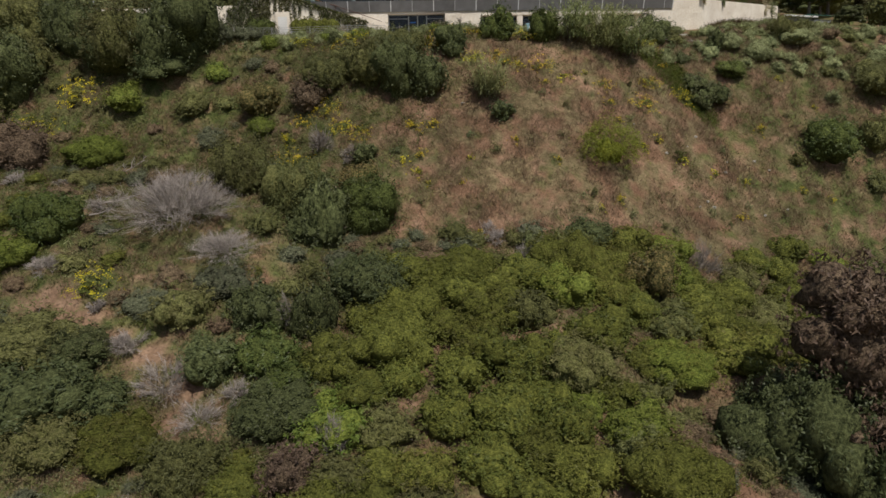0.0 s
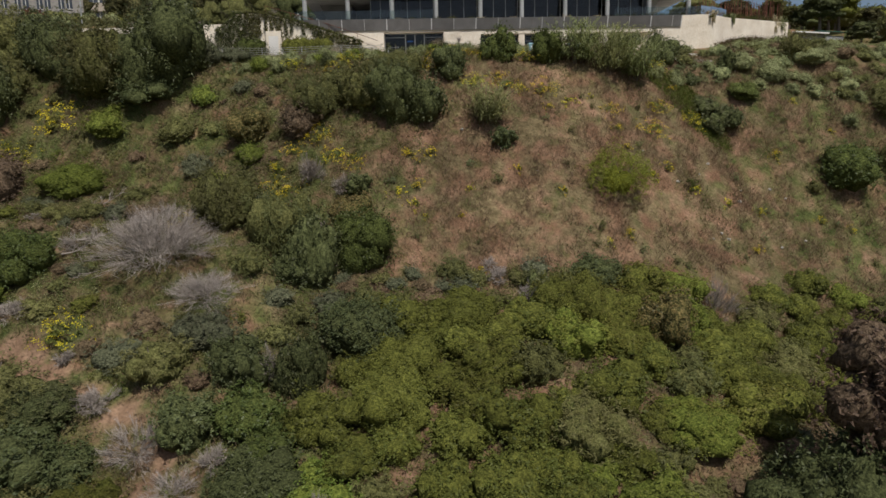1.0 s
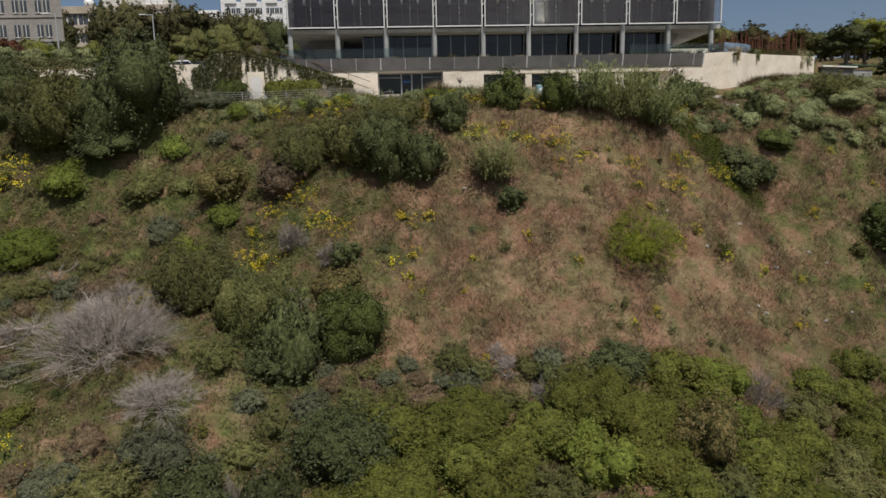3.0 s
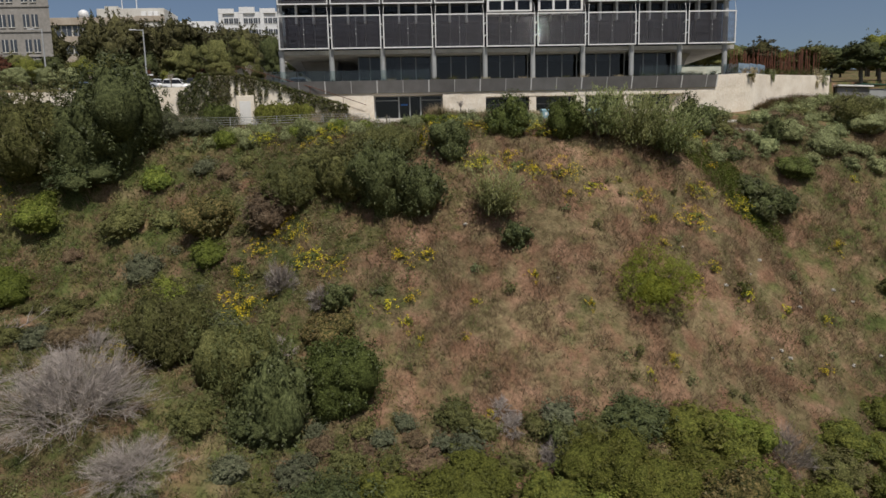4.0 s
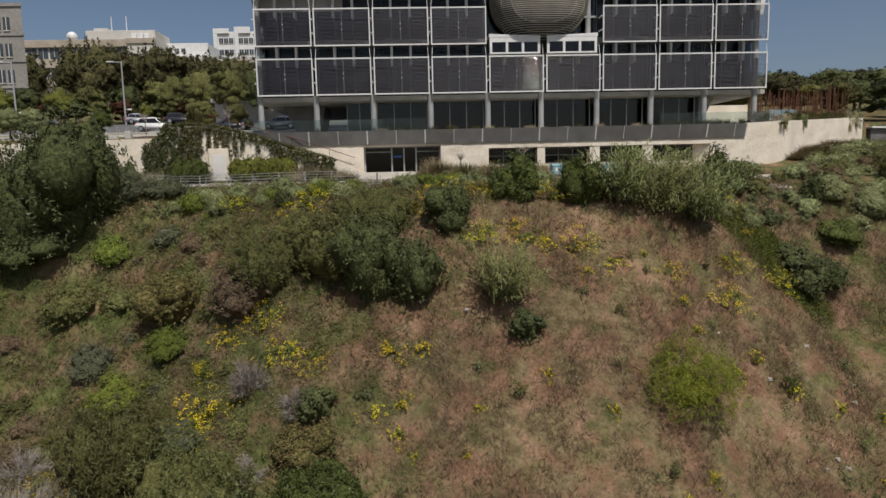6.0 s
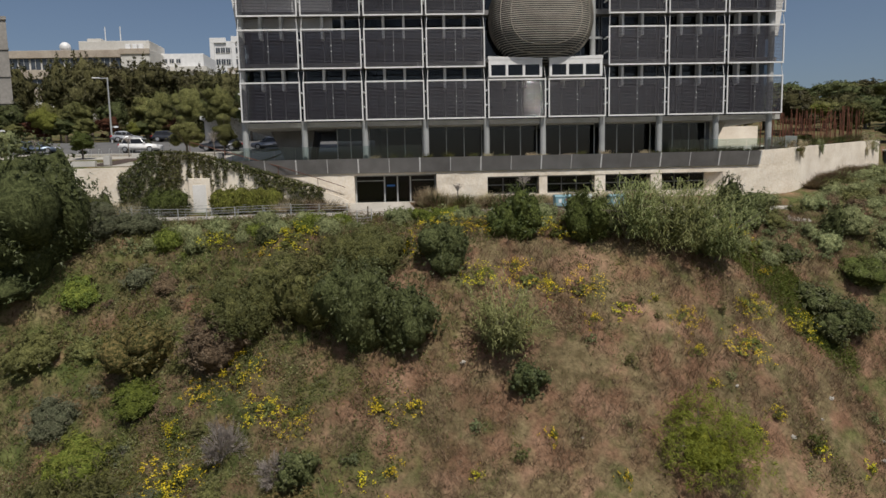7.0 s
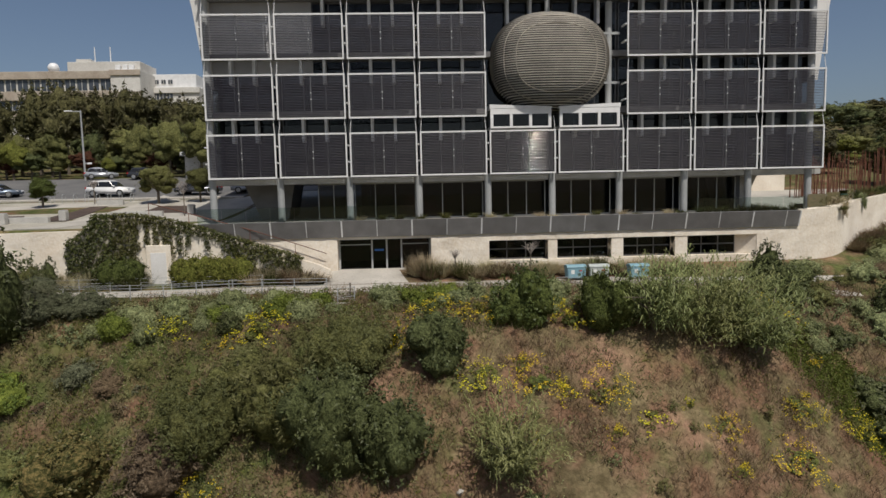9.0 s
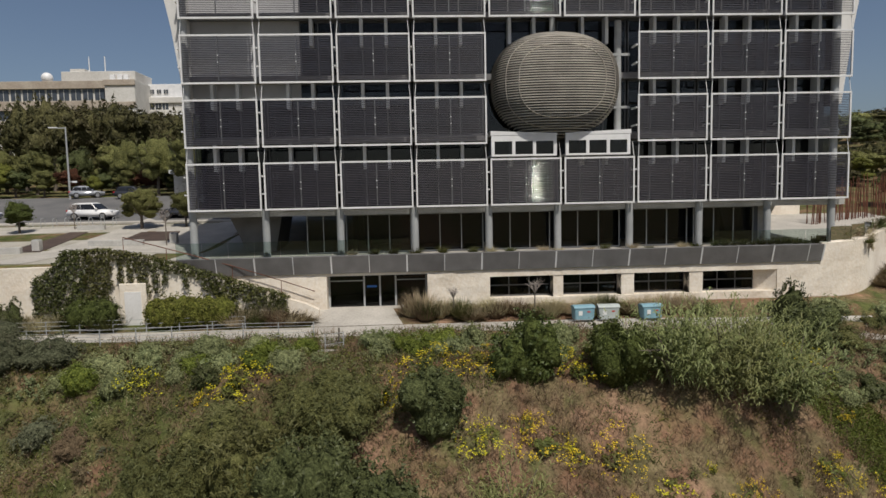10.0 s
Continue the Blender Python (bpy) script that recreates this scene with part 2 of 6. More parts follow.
def hillside(x, y):
    a, b, c = along(HILL_MID, y), along(HILL_RIGHT, y - 0.10 * max(0, x - 34)), along(HILL_LEFT, y)
    wr, wl = smooth_step(12, 36, x), smooth_step(-2, -18, x)
    h = a * (1 - wr) * (1 - wl) + b * wr + c * wl
    rough_ = smooth_step(75, 66, y)
    h += rough_ * (0.9 * noise.noise((x * 0.11, y * 0.11, 3.0)) + 0.35 * noise.noise((x * 0.35, y * 0.35, 9.0)) + 0.12 * noise.noise((x * 1.1, y * 1.1, 5.0)))
    return h


def upper_ground(x, y):
    return along(UPPER, y) + 0.3 * noise.noise((x * 0.02, y * 0.02, 1.0)) * smooth_step(120, 200, y) + 2.0 * smooth_step(40, 120, x) * smooth_step(100, 200, y)


def height(x, y):
    return hillside(x, y) if y < wall_line(x) + 0.2 else upper_ground(x, y)


SOIL_PATCHES = [(-24.8, 42.9, 2.2, 1.0), (-22.4, 41.6, 2.0, 1.0), (-20.0, 40.3, 1.8, 1.0), (-16.4, 39.3, 1.4, 0.8), (-13.7, 37.2, 1.2, 1.5), (-14.2, 34.4, 2.6, 0.7), (-11.5, 33.8, 0.9, 0.6), (11.4, 28.2, 2.2, 1.5), (15.4, 30.4, 1.2, 1.0), (13.1, 31.8, 0.7, 1.4), (20.4, 37.3, 2.4, 1.1), (25.0, 41.8, 1.6, 0.9), (-3.0, 29.4, 0.9, 0.6), (-25.5, 57.5, 1.6, 0.9)]


def soil(x, y):
    return any(((x - a) / c) ** 2 + ((y - b) / d) ** 2 < 1 + 0.7 * noise.noise((x * 0.6, y * 0.6, 20.0)) for a, b, c, d in SOIL_PATCHES)


def ground_material():
    m = bpy.data.materials.new("hillside_earth")
    m.use_nodes = True
    nt = m.node_tree
    L = nt.links
    bsdf = nt.nodes["Principled BSDF"]
    tc = nt.nodes.new("ShaderNodeTexCoord")

    def nz(scale, detail=5):
        n = nt.nodes.new("ShaderNodeTexNoise")
        n.inputs["Scale"].default_value, n.inputs["Detail"].default_value = scale, detail
        L.new(tc.outputs["Object"], n.inputs["Vector"])
        return n.outputs[0]

    def ramp(src, *stops):
        r = nt.nodes.new("ShaderNodeValToRGB")
        r.color_ramp.elements[0].position, r.color_ramp.elements[0].color = stops[0][0], (*stops[0][1], 1)
        r.color_ramp.elements[1].position, r.color_ramp.elements[1].color = stops[-1][0], (*stops[-1][1], 1)
        for p, c in stops[1:-1]:
            e = r.color_ramp.elements.new(p)
            e.color = (*c, 1)
        L.new(src, r.inputs[0])
        return r.outputs[0]

    def mixc(f, a, b, how="MIX"):
        x = nt.nodes.new("ShaderNodeMix")
        x.data_type, x.blend_type = "RGBA", how
        for s, v in ((0, f), (6, a), (7, b)):
            if isinstance(v, (int, float)):
                x.inputs[s].default_value = v
            else:
                L.new(v, x.inputs[s])
        return x.outputs[2]

    earth = ramp(nz(0.45), (0.3, (0.136, 0.078, 0.048)), (0.5, (0.198, 0.118, 0.074)), (0.7, (0.285, 0.180, 0.120)))
    straw = ramp(nz(1.6), (0.35, (0.105, 0.082, 0.043)), (0.65, (0.19, 0.150, 0.083)))
    green = ramp(nz(1.1), (0.35, (0.055, 0.07, 0.022)), (0.65, (0.11, 0.12, 0.042)))
    f1 = ramp(nz(0.5), (0.42, (0, 0, 0)), (0.58, (1, 1, 1)))
    sep = nt.nodes.new("ShaderNodeSeparateXYZ")
    L.new(tc.outputs["Object"], sep.inputs[0])
    west = nt.nodes.new("ShaderNodeMapRange")
    west.inputs[1].default_value, west.inputs[2].default_value, west.inputs[3].default_value, west.inputs[4].default_value = -9.0, 5.0, 0.14, -0.06
    L.new(sep.outputs[0], west.inputs[0])
    add = nt.nodes.new("ShaderNodeMath")
    L.new(nz(0.6, 6), add.inputs[0])
    L.new(west.outputs[0], add.inputs[1])
    east = nt.nodes.new("ShaderNodeMapRange")
    east.inputs[1].default_value, east.inputs[2].default_value, east.inputs[3].default_value, east.inputs[4].default_value = 24.0, 36.0, 0.0, 0.16
    L.new(sep.outputs[0], east.inputs[0])
    both = nt.nodes.new("ShaderNodeMath")
    L.new(add.outputs[0], both.inputs[0])
    L.new(east.outputs[0], both.inputs[1])
    f2 = ramp(both.outputs[0], (0.48, (0, 0, 0)), (0.72, (1, 1, 1)))
    c = mixc(f1, earth, straw)
    c = mixc(f2, c, green)
    bare = nt.nodes.new("ShaderNodeAttribute")
    bare.attribute_name = "bare_soil"
    c = mixc(bare.outputs["Fac"], c, ramp(nz(1.3, 6), (0.3, (0.150, 0.092, 0.058)), (0.7, (0.27, 0.178, 0.118))))
    c = mixc(0.5, c, nz(0.16, 3), "OVERLAY")
    c = mixc(0.6, c, nz(5.0, 8), "OVERLAY")
    L.new(c, bsdf.inputs["Base Color"])
    bsdf.inputs["Roughness"].default_value = 0.95
    bsdf.inputs["Specular IOR Level"].default_value = 0.1
    b = nt.nodes.new("ShaderNodeBump")
    b.inputs["Strength"].default_value, b.inputs["Distance"].default_value = 0.8, 0.15
    L.new(nz(4.0, 8), b.inputs["Height"])
    L.new(b.outputs[0], bsdf.inputs["Normal"])
    return m


M_ground = ground_material()


def build_ground():
    xs = [-1500, -800, -400, -200, -120, -90, -75] + [-64 + 0.8 * i for i in range(176)] + [80, 95, 120, 200, 400, 800, 1500]
    offs = [-1500, -900, -500, -250, -140, -90, -60] + [-50 + 0.8 * i for i in range(31)] + [-26 + 0.6 * i for i in range(43)] + [0.0, 0.25, 0.45, 1, 3, 6, 12, 20, 30, 45, 60, 80, 110, 150, 220, 320, 500, 900, 1600]
    offs = sorted(set(round(o, 3) for o in offs))
    verts, faces = [], []
    for o in offs:
        for x in xs:
            y = wall_line(min(x, 70)) + o + (9.0 if -12 < x < 30 and 0.2 < o < 25 else 0.0)
            z = hillside(x, y) if o < 0.3 else upper_ground(x, y)
            if o < -60:
                z = hillside(x, y) + smooth_step(-60, -500, o) * 10
            verts.append((x, y, z))
    n = len(xs)
    for j in range(len(offs) - 1):
        for i in range(n - 1):
            a = j * n + i
            faces.append((a, a + 1, a + n + 1, a + n))
    me = bpy.data.meshes.new("ground")
    me.from_pydata(verts, [], faces)
    me.materials.append(M_ground)
    tint = me.attributes.new("bare_soil", "FLOAT", "POINT")
    tint.data.foreach_set("value", [1.0 if v[1] < 70 and soil(v[0], v[1]) else 0.0 for v in verts])
    me.polygons.foreach_set("use_smooth", [True] * len(me.polygons))
    return tagged(new("ground", me), "dry brown hillside earth with straw and green patches", "ground", kind="structure")


build_ground()

# ---------------------------------------------------------------- building
MOD, X0, FY = 4.797, -10.82, 77.3           # bay width, first bay, plane of the sunshades
ROW0, PITCH, PANEL_H = 6.41, 3.951, 3.014    # foot of the lowest sunshades, storey height, sunshade height
ROWS_N, BAYS = 4, 9
TERR = 3.38
ROOF_Z = ROW0 + ROWS_N * PITCH
bay = lambda i: X0 + MOD * i
building = thing("university_building", "glass office building with dark louvred sunshades and bronze pod", "building", pose(0, 0, 0))


def sunshade():
    """One framed sunshade: white frame, two leaves of dark slats, a middle post and brackets."""
    w, h, f = MOD - 0.2, PANEL_H, 0.11
    bm = boxes((0, w, -0.06, 0.06, 0, f), (0, w, -0.06, 0.06, h - f, h), (0, f * 0.9, -0.05, 0.05, f, h - f), (w - f * 0.9, w, -0.05, 0.05, f, h - f))
    frame_ob = part("sunshade_panel", bm, M_white, building, "white metal frame holding dark horizontal louvres")
    for k in (0, 1):
        a = f + (w / 2 - f) * k + 0.02
        b = a + w / 2 - f - 0.06
        bm = bmesh.new()
        n = 25
        for s in range(n):
            z = f + 0.05 + (h - 2 * f - 0.1) * (s + 0.5) / n
            rim = [(-0.030 * math.cos(p_), 0.030 * math.sin(p_)) for p_ in (1.75, 1.2, 0.6, 0.0, -0.6)]
            va = [bm.verts.new((a, y, z + d)) for y, d in rim]
            vb = [bm.verts.new((b, y, z + d)) for y, d in rim]
            for q in range(4):
                bm.faces.new((va[q], vb[q], vb[q + 1], va[q + 1]))
        part("louvre", bm, M_louvre, frame_ob, "dark curved metal slats", smooth=True)
    part("post", boxes((w / 2 - 0.035, w / 2 + 0.035, -0.03, 0.05, f, h - f)), M_darkframe, frame_ob)
    for z in (0.44 * h, 0.58 * h):
        part("pin", boxes((w / 2 - 0.03, w / 2 + 0.03, -0.07, -0.03, z - 0.035, z + 0.035)), M_white, frame_ob, "small white hinge pin")
    for z in (0.35 * h, 0.72 * h):
        part("bracket", boxes((-0.16, -0.05, -0.05, 0.85, z - 0.045, z + 0.045)), M_white, frame_ob, "white steel bracket")
    for x in (0.05, w - 0.05):
        bm = bmesh.new()
        rod(bm, (x, 0.0, h), (x + (0.07 if x < 1 else -0.07), 0.1, PITCH), 0.024, n=4)
        part("strut", bm, M_white, frame_ob, "thin white steel strut")
    return frame_ob


first = sunshade()
POD_BAYS = {(1, 4), (1, 5), (2, 4), (2, 5)}
for r in range(ROWS_N):
    for i in range(BAYS):
        if (r, i) in POD_BAYS:
            continue
        m = pose(bay(i) + 0.1, FY, ROW0 + PITCH * r)
        if (r, i) == (0, 0):
            first.matrix_basis = m
        else:
            copy_thing(first, m)

# columns behind the sunshades
colx = lambda i: bay(i) - (0.0, 0.0, 0.05, 0.05, 0.0, 0.25, 0.25, 0.35, 0.48, 0.0)[i]
for i in range(BAYS + 1):
    x = colx(i) + (0.2 if i == 0 else -0.85 if i == BAYS else 0)
    part("column", rod(bmesh.new(), (x, FY + 0.55, TERR - 0.1), (x, FY + 0.55, ROOF_Z - 0.3 if i in (0, 9) else ROW0 + 0.05), 0.24, n=16), M_steel, building, "grey steel column", smooth=False)

# floors, back core and glazed storeys
GY = FY + 2.3
for r in range(ROWS_N + 1):
    z = ROW0 + PITCH * r - (0.42 if r in (0, ROWS_N) else -0.3)
    part("floor_slab", boxes((bay(0) - 0.1, bay(9) + 0.1, FY + (1.4 if r else 0.6), FY + 22, z, z + 0.38)), M_concrete if r in (0, ROWS_N) else M_zinc, building, "concrete floor slab")
    if r == ROWS_N:
        break


def glass_bay(x0, x1, y, z0, z1, panes, mull=0.06, mat=M_steel):
    bm = bmesh.new()
    box(bm, x0, x1, y - 0.05, y + 0.05, z0, z0 + mull * 1.5)
    box(bm, x0, x1, y - 0.05, y + 0.05, z1 - mull * 1.5, z1)
    for k in range(panes + 1):
        x = x0 + (x1 - x0) * k / panes
        box(bm, x - mull / 2, x + mull / 2, y - 0.06, y + 0.06, z0 + mull * 1.5, z1 - mull * 1.5)
    frame_ob = part("window_frame", bm, mat, building, "grey metal window frame")
    for k in range(panes):
        a = x0 + (x1 - x0) * k / panes + mull / 2
        b = x0 + (x1 - x0) * (k + 1) / panes - mull / 2
        part("pane", boxes((a, b, y - 0.01, y + 0.01, z0 + mull * 1.5, z1 - mull * 1.5)), M_glass, frame_ob, "dark tinted glass pane")
    return frame_ob


for i in range(2, 8):
    glass_bay(colx(i) + 0.25, colx(i + 1) - 0.25, GY - 0.4, TERR + 0.02, ROW0 - 0.42, 3)
glass_bay(bay(1) + 2.4, bay(2) - 0.25, GY - 0.4, TERR + 0.02, ROW0 - 0.42, 2)
for r in range(ROWS_N):
    z0, z1 = ROW0 + PITCH * r + (0.7 if r else -0.02), ROW0 + PITCH * (r + 1) + (0.28 if r < ROWS_N - 1 else -0.44)
    for i in range(BAYS):
        if r >= 2 and i == 0:
            continue
        x0 = bay(i) + (2.4 if r >= 2 and i == 1 else 0.1)
        glass_bay(x0, bay(i + 1) - 0.1, GY - 0.3, z0, z1, 3 if x0 < bay(i) + 1 else 2, 0.07, M_darkframe)
        for k in range(1, 3):
            x = bay(i) + MOD * k / 3
            if x > x0 + 0.3:
                part("mullion_fin", boxes((x - 0.1, x + 0.1, GY - 1.15, GY - 0.38, ROW0 + PITCH * r + PANEL_H - 0.5, z1)), M_fin, building, "pale grey vertical fin")
# backing walls added behind the glass, in the darkened room colour
part("back_wall", boxes((bay(2) + 1, bay(8) - 0.5, GY + 5.0, GY + 5.4, TERR, ROOF_Z - 0.4)), M_interior, building, "inner wall behind the glass, coloured dark for the unlit room")
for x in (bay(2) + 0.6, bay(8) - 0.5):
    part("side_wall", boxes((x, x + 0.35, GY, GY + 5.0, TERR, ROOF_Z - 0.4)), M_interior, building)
# unseen walls added to close the upper storeys against the sky
part("back_wall", boxes((bay(0) + 0.7, bay(9) - 0.7, FY + 8.0, FY + 8.3, ROW0, ROOF_Z - 0.45)), M_interior, building, "added inner wall of the upper storeys, coloured dark for the unlit rooms")
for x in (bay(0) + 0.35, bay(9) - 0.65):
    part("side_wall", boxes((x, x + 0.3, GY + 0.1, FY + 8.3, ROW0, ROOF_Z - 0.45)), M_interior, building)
# pale walls of the open corner rooms; the first is greyed to look shaded
part("corner_wall", boxes((bay(0) + 0.2, bay(1) + 2.35, FY + 1.9, FY + 2.2, ROW0 + PITCH * 2 - 0.75, ROOF_Z - 0.4)), M_shadedwall, building, "white plastered wall in the open corner")
part("corner_wall", boxes((bay(8) + 0.4, bay(9) - 0.2, GY + 1.6, GY + 2.0, ROW0 + 3 * PITCH, ROOF_Z - 0.4)), M_whitewall, building, "white plastered wall in the open corner")
# this leg takes the dark sheet colour to stand for deep shade
part("core_leg", prism([(bay(0) + 1.3, ROW0 - 0.42), (bay(1) + 0.2, ROW0 - 0.42), (bay(1) - 0.3, TERR), (bay(0) + 2.5, TERR)], GY + 2.5, GY + 7), M_zinc, building, "splayed core, coloured dark for the deep shade under the building")
part("core_leg", prism([(bay(8) - 1.0, ROW0 - 0.42), (bay(8) + 1.7, ROW0 - 0.42), (bay(8) + 0.4, TERR), (bay(8) - 0.35, TERR)], GY + 1.0, GY + 4), M_concrete, building, "splayed concrete core")
# flared white side wings and roof
for s, x in ((-1, bay(0)), (1, bay(9))):
    pts = [(x + s * 0.05, ROW0 + PITCH * 1.6), (x + s * 0.75, ROW0 + PITCH * 2.92), (x + s * 1.6, ROW0 + PITCH * 4.05), (x - s * 0.2, ROW0 + PITCH * 4.05), (x - s * 0.2, ROW0 + PITCH * 1.6)]
    part("side_wing", prism(pts, FY + 1.2, FY + 20), M_whitewall, building, "white flared side wall")
part("roof", boxes((bay(0) - 1.6, bay(9) + 1.6, FY + 0.7, FY + 22, ROOF_Z - 0.03, ROOF_Z + 0.5)), M_whitewall, building, "flat white roof")


def build_pod():
    """Bronze slatted pod, a rounded box, slung in the two middle bays."""
    cx, cy, cz, a, b, c = bay(5) - 0.28, FY + 1.3, 14.1, 4.15, 2.9, 3.4
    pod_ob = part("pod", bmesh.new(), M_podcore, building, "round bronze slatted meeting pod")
    n, k = 44, 72

    def ring(z, grow=0.0):
        u = max(0.0, 1 - abs((z - cz) / c) ** (2.6 if z > cz else 2.1)) ** (1 / 2.2)
        pts = []
        for q in range(k):
            t = math.tau * q / k
            co, si = math.cos(t), math.sin(t)
            e = 2 / 2.6
            pts.append((cx + (a * u + grow) * math.copysign(abs(co) ** e, co), cy + (b * u + grow) * math.copysign(abs(si) ** e, si)))
        return pts
    # dark closed body a little inside the slats
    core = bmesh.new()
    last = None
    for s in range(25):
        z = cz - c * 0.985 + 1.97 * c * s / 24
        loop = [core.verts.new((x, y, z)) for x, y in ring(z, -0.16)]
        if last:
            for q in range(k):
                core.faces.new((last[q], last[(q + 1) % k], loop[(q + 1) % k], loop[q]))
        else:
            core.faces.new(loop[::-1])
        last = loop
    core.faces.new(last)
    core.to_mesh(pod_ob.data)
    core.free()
    for s in range(n):
        z = cz - c + 2 * c * (s + 0.5) / n
        outer, inner = ring(z, 0.0), ring(z, -0.14)
        bm = bmesh.new()
        loops = [[bm.verts.new((x, y, z + d)) for x, y in pts] for pts, d in ((outer, -0.045), (outer, 0.015), (inner, 0.075), (inner, 0.015))]
        for j in range(4):
            p, q_ = loops[j], loops[(j + 1) % 4]
            for q in range(k):
                bm.faces.new((p[q], p[(q + 1) % k], q_[(q + 1) % k], q_[q]))
        part("slat", bm, M_podslat, pod_ob)
    for s in (0.66, 0.84):
        bm = bmesh.new()
        pts = []
        for q in range(48):
            t = math.tau * q / 48
            x, z = s * a * math.copysign(abs(math.cos(t)) ** 0.8, math.cos(t)), cz + s * c * math.copysign(abs(math.sin(t)) ** 0.8, math.sin(t))
            u = max(0.05, 1 - abs((z - cz) / c) ** (2.6 if z > cz else 2.1)) ** (1 / 2.2)
            y = b * u * max(0.0, 1 - min(1.0, abs(x) / (a * u)) ** 2.6) ** (1 / 2.6)
            pts.append((cx + x, cy - y - 0.02, z))
        for p, q in zip(pts, pts[1:] + pts[:1]):
            rod(bm, p, q, 0.03, n=4)
        part("hoop", bm, M_podslat, pod_ob, "thin curved bronze hoop")
    part("hanger", rod(bmesh.new(), (cx - 0.1, cy, cz + c - 0.1), (cx - 0.1, cy, ROW0 + PITCH * 3 + 0.4), 0.2, n=12), M_steel, building, "steel hanger over the pod")


build_pod()
part("column", rod(bmesh.new(), (bay(6) - 0.85, FY + 1.2, ROW0 + PITCH), (bay(6) - 0.85, FY + 1.2, ROW0 + 3.0 * PITCH), 0.22, n=16), M_steel, building, "grey steel column")
for z in (12.6, 16.0):
    part("tie_beam", boxes((bay(6) - 2.4, bay(6) - 0.1, FY + 1.0, FY + 1.15, z, z + 0.16)), M_steel, building, "steel tie beam")

# white window boxes under the pod
for i in (4, 5):
    x0, x1 = bay(i) + 0.16, bay(i + 1) - 0.42
    z0, z1 = ROW0 + PANEL_H + 0.12, ROW0 + PANEL_H + 1.45
    bm = bmesh.new()
    for a in ((x0, x1, FY - 0.1, FY + 1.9, z0, z0 + 0.12), (x0, x1, FY - 0.1, FY + 0.12, z0 + 0.95, z1)):
        box(bm, *a)
    for k in range(4):
        x = x0 + (x1 - x0 - 0.2) * k / 3
        box(bm, x, x + 0.2, FY - 0.1, FY + 0.12, z0 + 0.12, z0 + 0.95)
    wb = part("window_box", bm, M_white, building, "white projecting window box with three panes")
    part("box_top", prism([(x0 - 0.05, z1 + 0.003), (x1 + 0.05, z1 + 0.003), (x1 + 0.05, z1 + (0.1 if i == 4 else 0.28)), (x0 - 0.05, z1 + (0.28 if i == 4 else 0.1))], FY - 0.12, FY + 1.9), M_white, wb)
    for k in range(3):
        x = x0 + (x1 - x0 - 0.2) * k / 3 + 0.2
        part("pane", boxes((x, x + (x1 - x0 - 0.2) / 3 - 0.2, FY, FY + 0.02, z0 + 0.12, z0 + 0.95)), M_glass, wb)
    part("backing", boxes((x0, x1, FY + 1.6, FY + 1.7, z0 + 0.12, z1)), M_interior, wb)

# ---------------------------------------------------------------- stone base, terrace
base = thing("stone_base", "rough pale limestone retaining wall with deep windows", "wall", kind="structure")
WY, WB = FY - 0.25, FY + 0.75              # face and back of the wall
ENT0, ENT1, ENTZ = -2.2, 4.25, 2.12
WINS = [(8.3, 12.35), (13.2, 16.85), (17.9, 21.4), (22.5, 26.2)]
WZ0, WZ1 = 0.55, 1.72


def stone_face(x0, x1, y0, y1, z0, z1, step=0.3, rough_=0.035):
    """A wall block whose front is hewn uneven."""
    bm = bmesh.new()
    nx, nz = max(1, int((x1 - x0) / step)), max(1, int((z1 - z0) / step))
    g = []
    for j in range(nz + 1):
        row = []
        for i in range(nx + 1):
            x, z = x0 + (x1 - x0) * i / nx, z0 + (z1 - z0) * j / nz
            d = rough_ * noise.noise((x * 1.3, 7.0, z * 1.3)) + 0.5 * rough_ * noise.noise((x * 4, 2.0, z * 4))
            row.append(bm.verts.new((x, y0 + d, z)))
        g.append(row)
    for j in range(nz):
        for i in range(nx):
            bm.faces.new((g[j][i], g[j][i + 1], g[j + 1][i + 1], g[j + 1][i]))
    b = [bm.verts.new(p) for p in ((x0, y1, z0), (x1, y1, z0), (x1, y1, z1), (x0, y1, z1))]
    bm.faces.new((b[1], b[0], b[3], b[2]))
    bm.faces.new([*g[-1], b[2], b[3]])
    bm.faces.new([*g[0][::-1], b[0], b[1]])
    bm.faces.new([r[0] for r in g][::-1] + [b[3], b[0]][::1])
    bm.faces.new([r[-1] for r in g] + [b[2], b[1]])
    bmesh.ops.recalc_face_normals(bm, faces=bm.faces)
    return bm


SPZ = 2.3                                   # foot of the metal spandrel
part("wall_panel", stone_face(-12.5, ENT0, WY, WB, -0.6, SPZ + 0.15), M_stone, base)
part("wall_panel", stone_face(ENT0, ENT1, WY, WB, ENTZ, SPZ + 0.15), M_stone, base)
part("wall_panel", stone_face(ENT1, WINS[0][0], WY, WB, -0.6, SPZ + 0.15), M_stone, base)
part("wall_panel", stone_face(WINS[0][0], WINS[-1][1] + 1.2, WY, WB, -1.2, WZ0 - 0.15), M_stone, base)
part("wall_panel", stone_face(WINS[0][0], WINS[-1][1] + 1.2, WY, WB, WZ1 + 0.1, SPZ + 0.15), M_stone, base)
for k in range(3):
    part("wall_panel", stone_face(WINS[k][1] + 0.1, WINS[k + 1][0] - 0.1, WY + 0.05, WB, WZ0 - 0.15, WZ1 + 0.1), M_stone, base)
part("wall_panel", stone_face(WINS[-1][1] + 1.2, 31.2, WY, WB, -1.8, SPZ + 0.15), M_stone, base)
